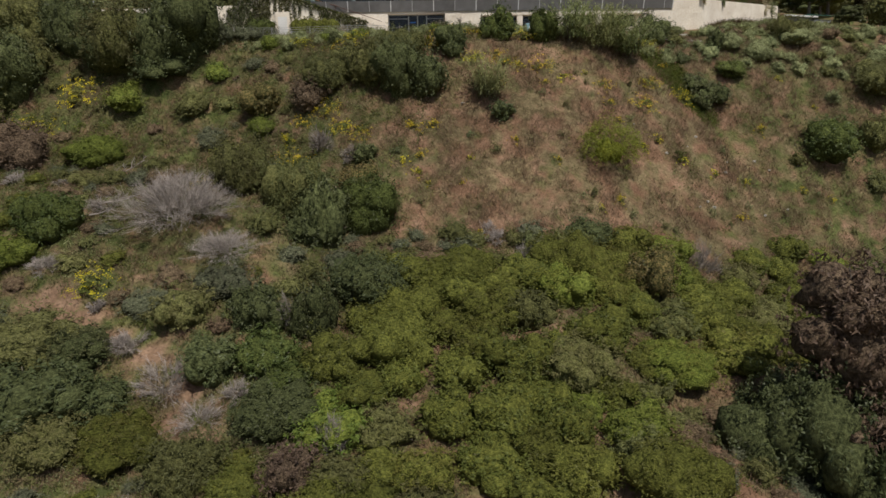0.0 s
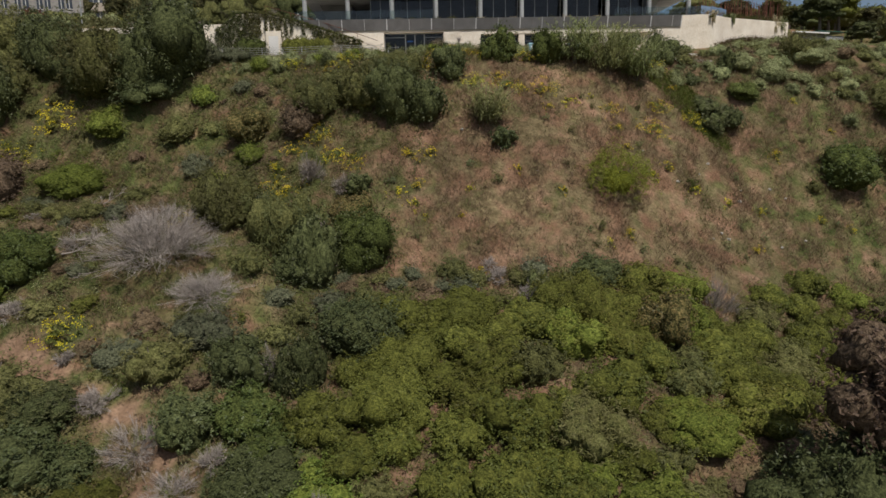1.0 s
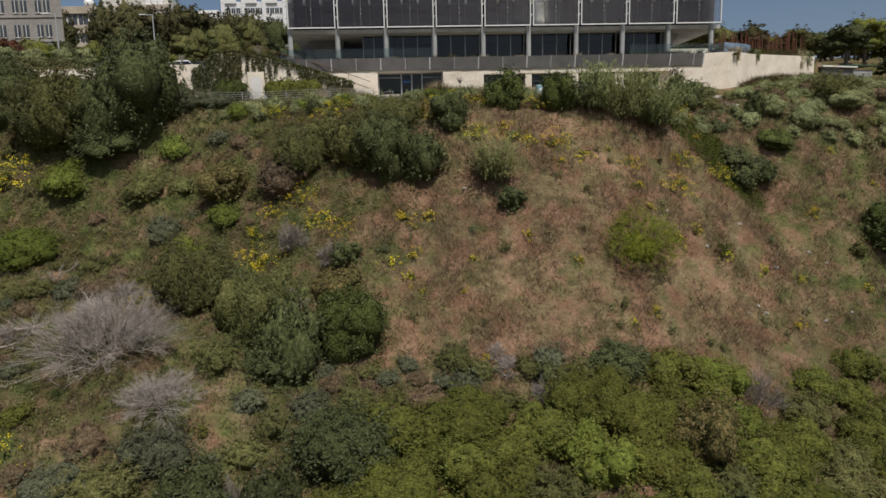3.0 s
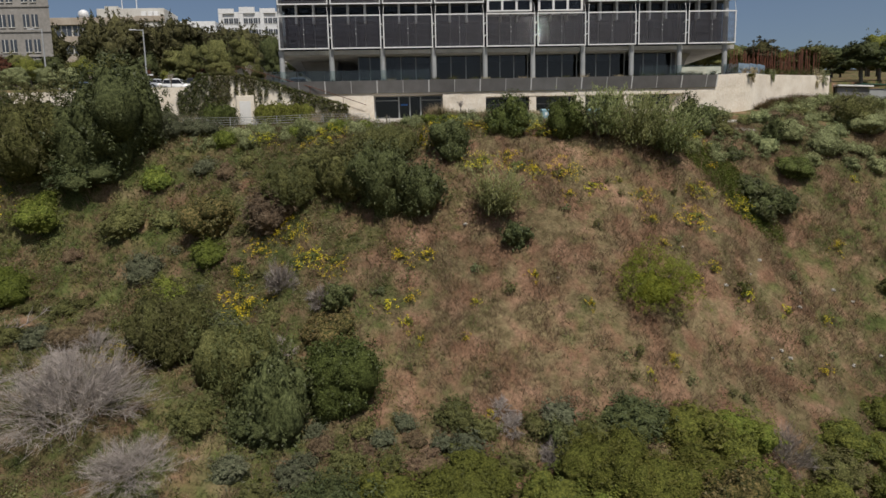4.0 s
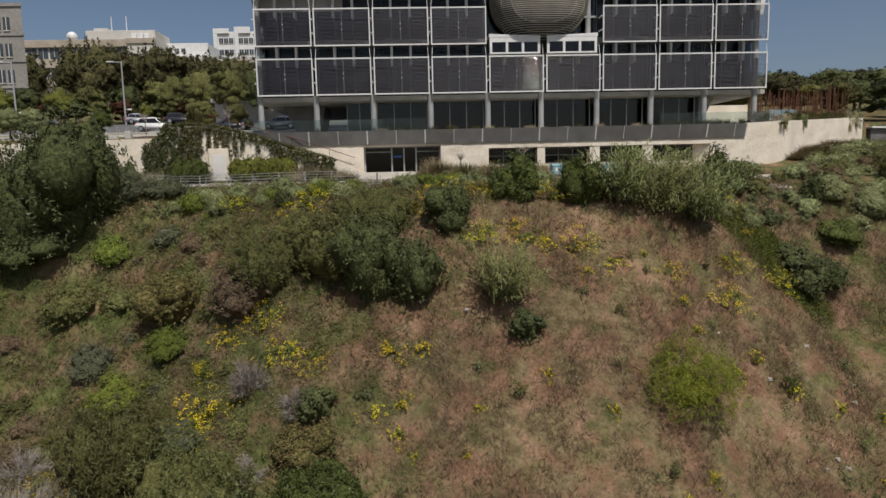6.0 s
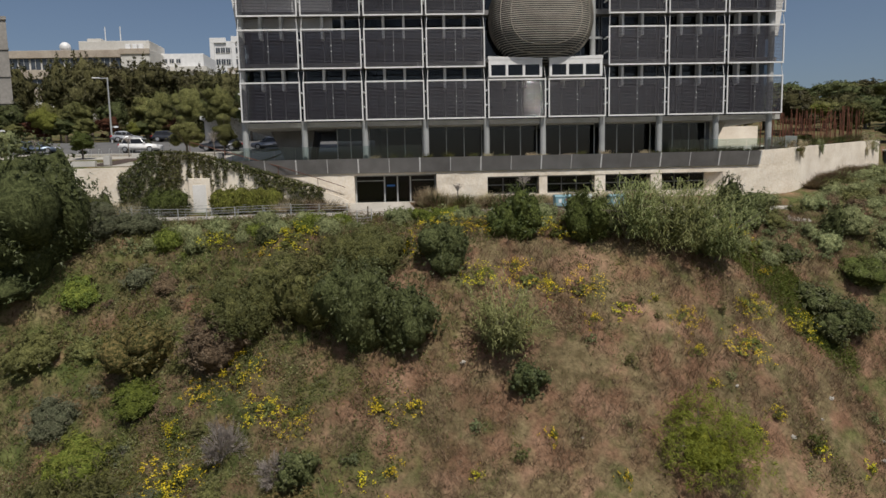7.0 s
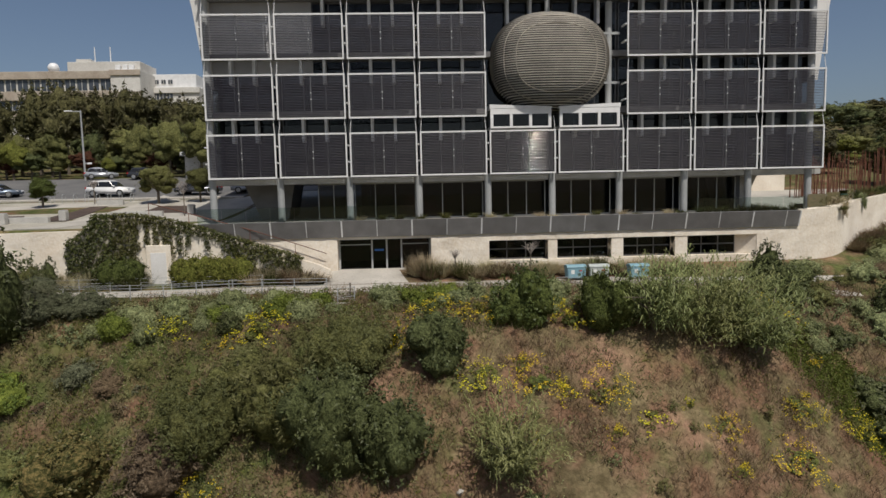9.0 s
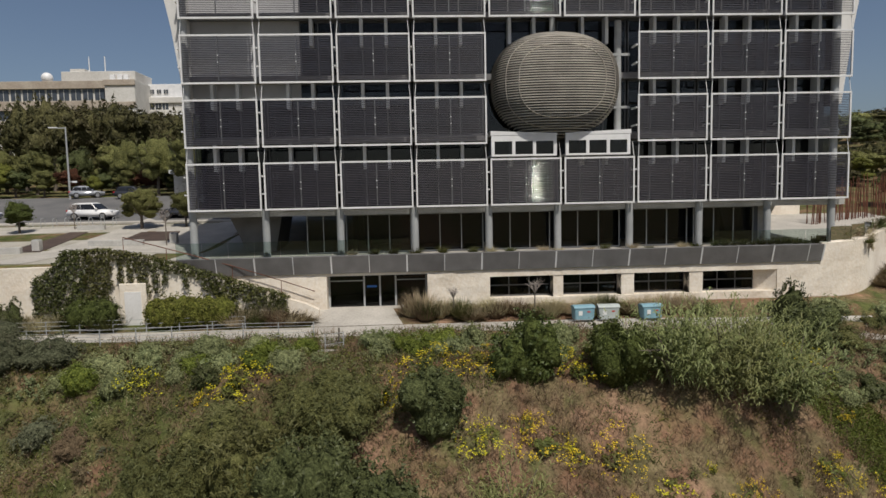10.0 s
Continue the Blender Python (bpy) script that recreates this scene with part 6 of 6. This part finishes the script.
def car(x, y, turn, paint, word, L=4.5, H=1.62, W=1.84):
    ob = thing("car", f"{word} car parked on the road", "car", pose(x, y, height(x, y) + 0.06, 0, 0, turn), "parked cars")
    h0 = 0.58 * H
    side = [(-L / 2, 0.42), (-L / 2 + 0.06, 0.30), (L / 2 - 0.08, 0.28), (L / 2, 0.5), (L / 2 - 0.1, h0 - 0.12), (L / 2 - 1.15, h0 + 0.03), (-L / 2 + 0.25, h0 + 0.06), (-L / 2 + 0.02, h0 - 0.15)]
    bm = prism(side, -W / 2, W / 2)
    bmesh.ops.bevel(bm, geom=list(bm.edges), offset=0.08, segments=2, affect="EDGES")
    body = part("body", bm, paint, ob, smooth=True)
    cab = [(-L / 2 + 0.3, h0 + 0.02), (L / 2 - 1.1, h0 + 0.0), (L / 2 - 1.75, H - 0.1), (L / 2 - 2.2, H), (-L / 2 + 0.95, H - 0.03), (-L / 2 + 0.55, H - 0.16)]

    def cabin(inset, pts):
        bm = bmesh.new()
        lo = []
        for s in (-1, 1):
            lo.append([bm.verts.new((a, s * (W / 2 - inset - 0.16 * (b - h0) / (H - h0)), b)) for a, b in pts])
        bm.faces.new(lo[0])
        bm.faces.new(lo[1][::-1])
        n = len(pts)
        for i in range(n):
            bm.faces.new((lo[0][i], lo[1][i], lo[1][(i + 1) % n], lo[0][(i + 1) % n]))
        bmesh.ops.recalc_face_normals(bm, faces=bm.faces)
        return bm
    part("windows", cabin(0.07, [(a, b - (0.05 if b > h0 + 0.2 else 0)) for a, b in cab]), M_carglass, ob, "dark tinted windows").name = "glasshouse"
    bm = cabin(0.05, [(L / 2 - 1.78, H - 0.11), (L / 2 - 2.2, H + 0.012), (-L / 2 + 0.93, H - 0.02), (-L / 2 + 0.58, H - 0.13), (-L / 2 + 0.62, H - 0.17), (L / 2 - 1.8, H - 0.15)])
    part("roof", bm, paint, ob)
    for px in (-L / 2 + 0.42, -L / 2 + 1.45, L / 2 - 1.98):
        for s in (-1, 1):
            bm = bmesh.new()
            tip = px + (0.22 if px < 0 - L / 4 else -0.05 if px < 0.1 else 0.0)
            rod(bm, (px + (0.5 if px > 0.1 else 0), s * (W / 2 - 0.1), h0), (tip, s * (W / 2 - 0.2), H - 0.12), 0.032, n=4)
            part("pillar", bm, paint, ob)
    for wx in (-L / 2 + 0.82, L / 2 - 0.88):
        for s in (-1, 1):
            wheel = part("wheel", rod(bmesh.new(), (wx, s * (W / 2 - 0.2), 0.33), (wx, s * (W / 2 + 0.015), 0.33), 0.345, n=20), M_tyre, ob)
            part("rim", rod(bmesh.new(), (wx, s * (W / 2 + 0.005), 0.33), (wx, s * (W / 2 + 0.03), 0.33), 0.22, n=14), M_rim, wheel)
    for s in (-1, 1):
        part("headlight", boxes((L / 2 - 0.3, L / 2 - 0.02, s * (W / 2 - 0.3) - 0.2, s * (W / 2 - 0.3) + 0.2, h0 - 0.27, h0 - 0.12), bevel=0.03), M_head, ob)
        part("tail_light", boxes((-L / 2 - 0.02, -L / 2 + 0.2, s * (W / 2 - 0.2) - 0.14, s * (W / 2 - 0.2) + 0.14, h0 - 0.2, h0 + 0.0), bevel=0.03), M_tail, ob)
        part("mirror", boxes((L / 2 - 1.5, L / 2 - 1.32, s * (W / 2 + 0.06) - 0.08, s * (W / 2 + 0.06) + 0.08, h0 + 0.02, h0 + 0.16), bevel=0.03), paint, ob)
    return ob


car(-28.5, 102.6, -3, M_carwhite, "white compact crossover", 4.5, 1.66)
car(-37.0, 119.3, 28, M_carsilver, "silver hatchback", 4.0, 1.48)
car(-19.4, 102.5, 176, M_cardark, "dark grey estate", 4.6, 1.55)
car(-13.8, 103.0, 176, M_carsilver, "silver", 4.4, 1.5)
car(-40.5, 103.4, 8, M_carblue, "blue-grey saloon", 4.5, 1.42)
car(-57.0, 104.0, 100, M_carwhite, "white", 4.3, 1.5)
car(-53.5, 104.5, 100, M_carsilver, "silver", 4.3, 1.5)
car(-30.5, 117.5, 4, M_cardark, "dark grey", 4.3, 1.48)


# ---------------------------------------------------------------- trees
TREES = {}


def tree_kit(kind, variant, n=800, leaf=2.0):
    """Unit tree: crown 7 m wide on a 9 m high trunk with limbs."""
    key = (kind, variant, n)
    if key in TREES:
        return TREES[key]
    rng = np.random.default_rng(sum(map(ord, kind)) + 57 * variant + n)
    ln, wd, droop, _, bias = SHAPE[kind]
    groups = [blob((0, 0, 5.0), (2.4, 2.4, 2.8), int(n * 0.55), rng, 1.1, -0.7, 0, SHAPE[kind][3], 7, 0.15 * leaf)]
    for k in range(12):
        a, r = math.tau * k / 12 + rng.uniform(-0.4, 0.4), rng.uniform(1.2, 2.5)
        s = rng.uniform(0.75, 1.35)
        groups.append(blob((math.cos(a) * r, math.sin(a) * r, rng.uniform(3.0, 7.2) - 0.45 * r), (s, s, s * 0.75), int(n * 0.075), rng, 1.2, -0.6, -1, SHAPE[kind][3], 7, 0.15 * leaf))
    pos = np.concatenate([g[0] for g in groups])
    out = np.concatenate([g[1] for g in groups])
    cs = pos[rng.integers(0, len(pos), 10)]
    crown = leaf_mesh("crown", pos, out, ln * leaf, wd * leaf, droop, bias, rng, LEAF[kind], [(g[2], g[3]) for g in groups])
    bm = bmesh.new()
    rod(bm, (0, 0, -0.4), (0.1, 0.05, 2.6), 0.24, 0.18, 8)
    rod(bm, (0.1, 0.05, 2.6), (-0.1, 0.1, 6.0), 0.18, 0.08, 7)
    for k in range(8):
        p = Vector(cs[k])
        rod(bm, (0.05, 0.05, 2.2 + 0.25 * k), p, 0.09, 0.03, 5)
    TREES[key] = (crown, mesh_of("trunk", bm, M_bark))
    return TREES[key]


TREE_WORDS = {
    "pine": ("pine_tree", "spreading dark green pine behind the road", "tree"), "olive": ("tree", "olive green broad-crowned tree with dense leaves", "tree"),
    "mass": ("tree", "bright yellow-green leafy tree beside the road", "tree"), "dark": ("tree", "dark green dense evergreen tree", "tree"),
    "greyg": ("olive_tree", "small grey-green olive tree in a planted bed", "tree"), "bronze": ("tree", "brownish drooping tree rising from the valley", "tree"),
    "red": ("bougainvillea", "tall reddish brown flowering hedge bush", "bush"), "green": ("tree", "mid green leafy tree", "tree"), "bare": ("young_tree", "leafless young street tree", "tree"),
}


def tree(kind, x, y, w, h, n=800, leaf=2.0, z=None, group="trees"):
    if x < -54 and 127 < y < 149:
        return None
    name, label, cat = TREE_WORDS[kind]
    crown, trunk = tree_kit(kind, _prng.randrange(3), n, leaf)
    ob = thing(name, label, cat, pose(x, y, height(x, y) if z is None else z, 0, 0, _prng.uniform(0, 360)), group)
    fit_ = Matrix.Diagonal((w / 7, w / 7, h / 9, 1))
    share("crown", crown, ob, fit_)
    share("trunk", trunk, ob, fit_)
    return ob


_t = random.Random(8)
# the tree that leans into the valley's eastern end
tree("bronze", 23.6, 31.0, 9.6, 14.2, 7000, 1.1)
bush("dark", 19.6, 31.2, 7.0, 5.4)
bush("dark", 23.4, 30.0, 7.4, 6.4)
bush("dark", 21.5, 27.5, 5.0, 4.5)
# pines behind the road
for k in range(15):
    tree("pine", -88 + 4.3 * k + _t.uniform(-1, 1), 134 + _t.uniform(-4, 4), _t.uniform(8, 10.5), 15.4 - 0.17 * max(0, k - 7) ** 1.5 + _t.uniform(-0.8, 0.8), 2000, 1.5, group="pines behind the road")
for k in range(14):
    tree("pine", -100 + 5.4 * k + _t.uniform(-1.5, 1.5), 150 + _t.uniform(-5, 5), _t.uniform(9, 12), 15.6 - 0.14 * max(0, k - 7) ** 1.5 + _t.uniform(-1, 1), 2000, 1.5, group="pines behind the road")
for k in range(13):
    tree("olive" if k % 3 else "dark", -84 + 4.6 * k + _t.uniform(-1, 1), 127.5 + _t.uniform(-2, 2), _t.uniform(6, 8), _t.uniform(6.0, 8.0), 800, 2.3)
for k in range(17):
    tree("red" if k % 3 == 0 else "dark" if k % 3 == 1 else "olive", -80 + 3.3 * k + _t.uniform(-0.6, 0.6), 122.5 + _t.uniform(-0.8, 0.8), 4.6, _t.uniform(3.0, 4.4), 700, 1.7, group="roadside hedge")
for x, y, w, h, kk in ((-33.5, 124, 6, 8.5, "olive"), (-28.5, 120, 6.5, 8.6, "olive"), (-23.5, 117.5, 6.5, 8.8, "olive"), (-19.0, 116, 5, 9.0, "dark"), (-15.5, 116, 5, 8.4, "dark"), (-21.3, 96.4, 4.6, 4.4, "olive"), (-17.5, 97.0, 3.6, 4.2, "olive"), (-31.5, 95.2, 3.2, 3.6, "green"), (-40.5, 94.0, 3.6, 4.0, "greyg"), (-37.2, 92.5, 3.4, 3.8, "greyg"), (-44.5, 95, 4, 4.2, "greyg"), (-49, 97, 4.4, 4.5, "greyg"), (-36.2, 119.6, 2.2, 3.4, "mass"), (-60, 117, 6, 6.5, "red"), (-66, 116, 6, 6.5, "dark"), (-56, 119, 5, 6, "mass"), (-72, 116, 6, 7, "red"), (-49, 121, 5, 6, "mass")):
    tree(kk, x, y, w, h, 2400, 1.05)


def young_tree(x, y, h):
    ob = thing("young_tree", "leafless young street tree with pale twigs", "tree", pose(x, y, height(x, y)), "young trees")
    part("trunk", rod(bmesh.new(), (0, 0, -0.2), (0, 0, h * 0.55), 0.05, 0.04, n=6), M_bark, ob)
    bm = bmesh.new()
    rr = random.Random(int(x * 10))
    for k in range(16):
        a = rr.uniform(0, math.tau)
        p = Vector((0, 0, h * 0.52))
        q = p + Vector((math.cos(a) * 0.4, math.sin(a) * 0.4, rr.uniform(0.4, 1.0))) * h * 0.22
        rod(bm, p, q, 0.025, 0.014, 4)
        for j in range(3):
            rod(bm, q, q + Vector((rr.uniform(-1, 1), rr.uniform(-1, 1), rr.uniform(0.2, 1))) * h * 0.13, 0.014, 0.006, 3)
    tagged(part("twig_spray", bm, M_twig, ob), kind="stuff")


young_tree(-15.8, 87.2, 3.6)
young_tree(-27.5, 96.8, 3.0)
young_tree(-35.0, 93.0, 2.8)
young_tree(10.8, 74.9, 3.0)
young_tree(5.8, 75.6, 2.2)

# woods to the east
for k in range(34):
    u = k / 33
    x = 44 + 100 * u + _t.uniform(-3, 3)
    y = 112 + 45 * u + _t.uniform(-6, 6)
    tree(_t.choice(("olive", "dark", "mass", "olive", "pine")), x, y, _t.uniform(6, 9), _t.uniform(4.6, 6.6) + 1.5 * u, 1100, 2.0, group="eastern woods")
for k in range(30):
    u = k / 29
    x = 52 + 150 * u + _t.uniform(-4, 4)
    y = 165 + 60 * u + _t.uniform(-10, 10)
    tree(_t.choice(("olive", "dark", "pine")), x, y, _t.uniform(9, 13), _t.uniform(6.5, 8.5), 1000, 2.3, group="eastern woods")
for k in range(26):
    u = k / 25
    tree(_t.choice(("dark", "pine", "olive")), 70 + 200 * u + _t.uniform(-4, 4), 250 + 40 * u + _t.uniform(-12, 12), _t.uniform(12, 17), _t.uniform(8.0, 10.5), 900, 2.6, group="eastern woods")
for x, y, w, h in ((53, 99, 6, 5.5), (58, 96, 7, 6), (64, 101, 7, 7), (71, 99, 7, 7), (60, 90, 5, 4), (68, 90, 6, 5), (76, 92, 7, 6)):
    tree(_t.choice(("mass", "dark", "olive")), x, y, w, h, 900, 1.7, group="eastern woods")
# trees behind the building, seen under and past it
for k in range(12):
    tree(_t.choice(("dark", "olive", "pine")), -14 + 5.2 * k, 128 + _t.uniform(-4, 4), _t.uniform(6, 8), _t.uniform(4.8, 6.2), 1000, 1.9)


# ---------------------------------------------------------------- far buildings
M_offwhite = surface("weathered_white_render", (0.52, 0.50, 0.46), (0.64, 0.62, 0.58), 0.25, 0.85, 0.05, fine=3)
M_tan = surface("tan_concrete_band", (0.36, 0.30, 0.24), (0.46, 0.40, 0.33), 0.3, 0.85, 0.05, fine=3)
# pale cladding darkened in its colour, since this facade stands in shade
M_pinkstone = surface("shaded_stone_cladding", (0.25, 0.235, 0.215), (0.33, 0.31, 0.285), 0.3, 0.85, 0.05, fine=2)
M_farglass = surface("dark_far_window", (0.04, 0.05, 0.06), (0.08, 0.09, 0.11), 0.4, 0.15, 0.0)


def window_row(parent, x0, x1, y, z0, z1, n, gap=0.18):
    """Separate windows set into a band, each with its own frame."""
    step = (x1 - x0) / n
    me = None
    for k in range(n):
        a = x0 + step * k
        if me is None:
            me = mesh_of("window", boxes((0, step * (1 - gap), -0.06, 0.1, 0, z1 - z0)), M_farglass)
            fr = mesh_of("window_frame", boxes((0, step * (1 - gap), -0.1, 0.02, -0.12, 0), (step * (0.5 - gap / 2) - 0.06, step * (0.5 - gap / 2) + 0.06, -0.1, 0.02, 0, z1 - z0)), M_offwhite)
        w = share("window", me, parent, pose(a + step * gap / 2, y, z0))
        f = share("window_frame", fr, w, Matrix.Identity(4))


office = thing("office_block", "long low office block with tan bands and dark windows", "building", pose(0, 0, 0))
part("wall", boxes((-165, -80, 223.6, 240, 15, 39.2)), M_offwhite, office)
for z0, z1 in ((37.6, 39.7), (31.8, 34.3), (26.5, 29.0)):
    part("band", boxes((-165, -79.6, 222.8, 223.55, z0, z1), bevel=0.05), M_tan, office, "tan concrete band")
for z0, z1 in ((34.4, 37.5), (29.1, 31.7)):
    window_row(office, -164, -80, 223.5, z0, z1, 26)
part("end_block", boxes((-79.5, -71.4, 221.8, 240, 15, 39.7), bevel=0.08), M_offwhite, office, "blank white end block")
for z in (38.2, 32.2, 27.0):
    part("band", boxes((-79.7, -71.2, 221.4, 221.78, z, z + 1.5), bevel=0.05), M_tan, office)
part("penthouse", boxes((-92, -72, 224, 236, 39.75, 42.4), bevel=0.08), M_offwhite, office, "white rooftop plant room")
part("penthouse", boxes((-90, -86, 225, 234, 42.41, 43.3), bevel=0.05), M_offwhite, office)
for x in (-78.5, -76.5, -74.8):
    part("roof_unit", boxes((x, x + 1.3, 223.0, 224.0, 39.72, 41.3), bevel=0.05), M_white, office, "white rooftop unit")
for x in (-84.7, -80.4):
    part("mast", rod(bmesh.new(), (x, 225, 42.3), (x, 225, 46.6), 0.16, 0.12, n=8), M_white, office, "white mast")
bm = bmesh.new()
bmesh.ops.create_uvsphere(bm, u_segments=20, v_segments=12, radius=1.5)
for v in bm.verts:
    v.co += Vector((-96.3, 225, 40.9))
part("dome", bm, M_white, office, "small white radar dome", smooth=True)
part("dome_foot", rod(bmesh.new(), (-96.3, 225, 39.2), (-96.3, 225, 40.0), 0.9, n=12), M_white, office)

annex = thing("white_block", "white stepped office block with dark strip windows", "building", pose(0, 0, 0))
part("wall", boxes((-74.5, -58.5, 232, 246, 15, 36.2)), M_offwhite, annex)
part("top_floor", boxes((-73, -59.5, 233, 246, 36.21, 40.2), bevel=0.06), M_white, annex)
for z in (34.6, 31.0, 27.2):
    part("band", boxes((-74.8, -58.2, 231.4, 231.95, z, z + 1.6), bevel=0.05), M_offwhite, annex)
window_row(annex, -72, -66, 232.9, 37.4, 38.6, 3, 0.4)
window_row(annex, -74, -66, 231.9, 32.7, 34.5, 4)
window_row(annex, -74, -66, 231.9, 28.9, 30.9, 4)

tower = thing("white_tower", "distant white office tower with strip windows", "building", pose(0, 0, 0))
part("wall", boxes((-77.5, -44, 304, 320, 20, 58.0)), M_white, tower)
for k in range(4):
    part("parapet", boxes((-77.5 + 8.6 * k, -71 + 8.6 * k, 303.2, 304, 57.2, 59.2 + 0.6 * (k % 2)), bevel=0.05), M_white, tower)
    part("pier", boxes((-77.5 + 8.6 * k, -75.8 + 8.6 * k, 303.2, 303.98, 40, 57.15), bevel=0.05), M_white, tower)
for z in (53.2, 48.6, 44.0):
    window_row(tower, -75.5, -45, 303.9, z, z + 2.2, 15)
lattice = thing("lattice_block", "beige office block with open sunscreen grid", "building", pose(0, 0, 0))
part("wall", boxes((-60, -30, 262, 272, 15, 40.5)), M_tan, lattice)
for z in [24 + 1.8 * k for k in range(9)]:
    part("screen_bar", boxes((-60, -30, 261.2, 261.7, z, z + 0.5)), M_offwhite, lattice)
for x in [-60 + 2 * k for k in range(16)]:
    part("screen_post", boxes((x, x + 0.4, 261.25, 261.65, 22, 40.5)), M_offwhite, lattice)

west_house = thing("stone_building", "stone clad building with paired tall windows, darkened as if in shade", "building", pose(0, 0, 0))
part("wall", prism([(-104, 130), (-57.9, 130), (-70, 147), (-104, 147)], 5, 26.6, "z"), M_pinkstone, west_house)
part("parapet", prism([(-104.2, 129.8), (-57.7, 129.8), (-69.8, 147.2), (-104.2, 147.2)], 26.61, 27.1, "z"), M_pinkstone, west_house)
for z in (11.0, 15.0, 19.0, 23.0):
    part("string_course", boxes((-104.1, -57.8, 129.85, 129.99, z - 0.8, z - 0.58)), M_pinkstone, west_house)
    for k in range(9):
        window_row(west_house, -62.4 - 3.8 * k, -59.6 - 3.8 * k, 129.95, z, z + 2.0, 2, 0.3)
pavilion = thing("pavilion", "low white pavilion beyond the terrace", "building", pose(0, 0, 0))
part("wall", boxes((-26, -6, 118.5, 126, 6, 10.2), bevel=0.05), M_offwhite, pavilion)
part("roof", boxes((-26.4, -5.6, 118, 126.4, 10.21, 10.7), bevel=0.05), M_white, pavilion)
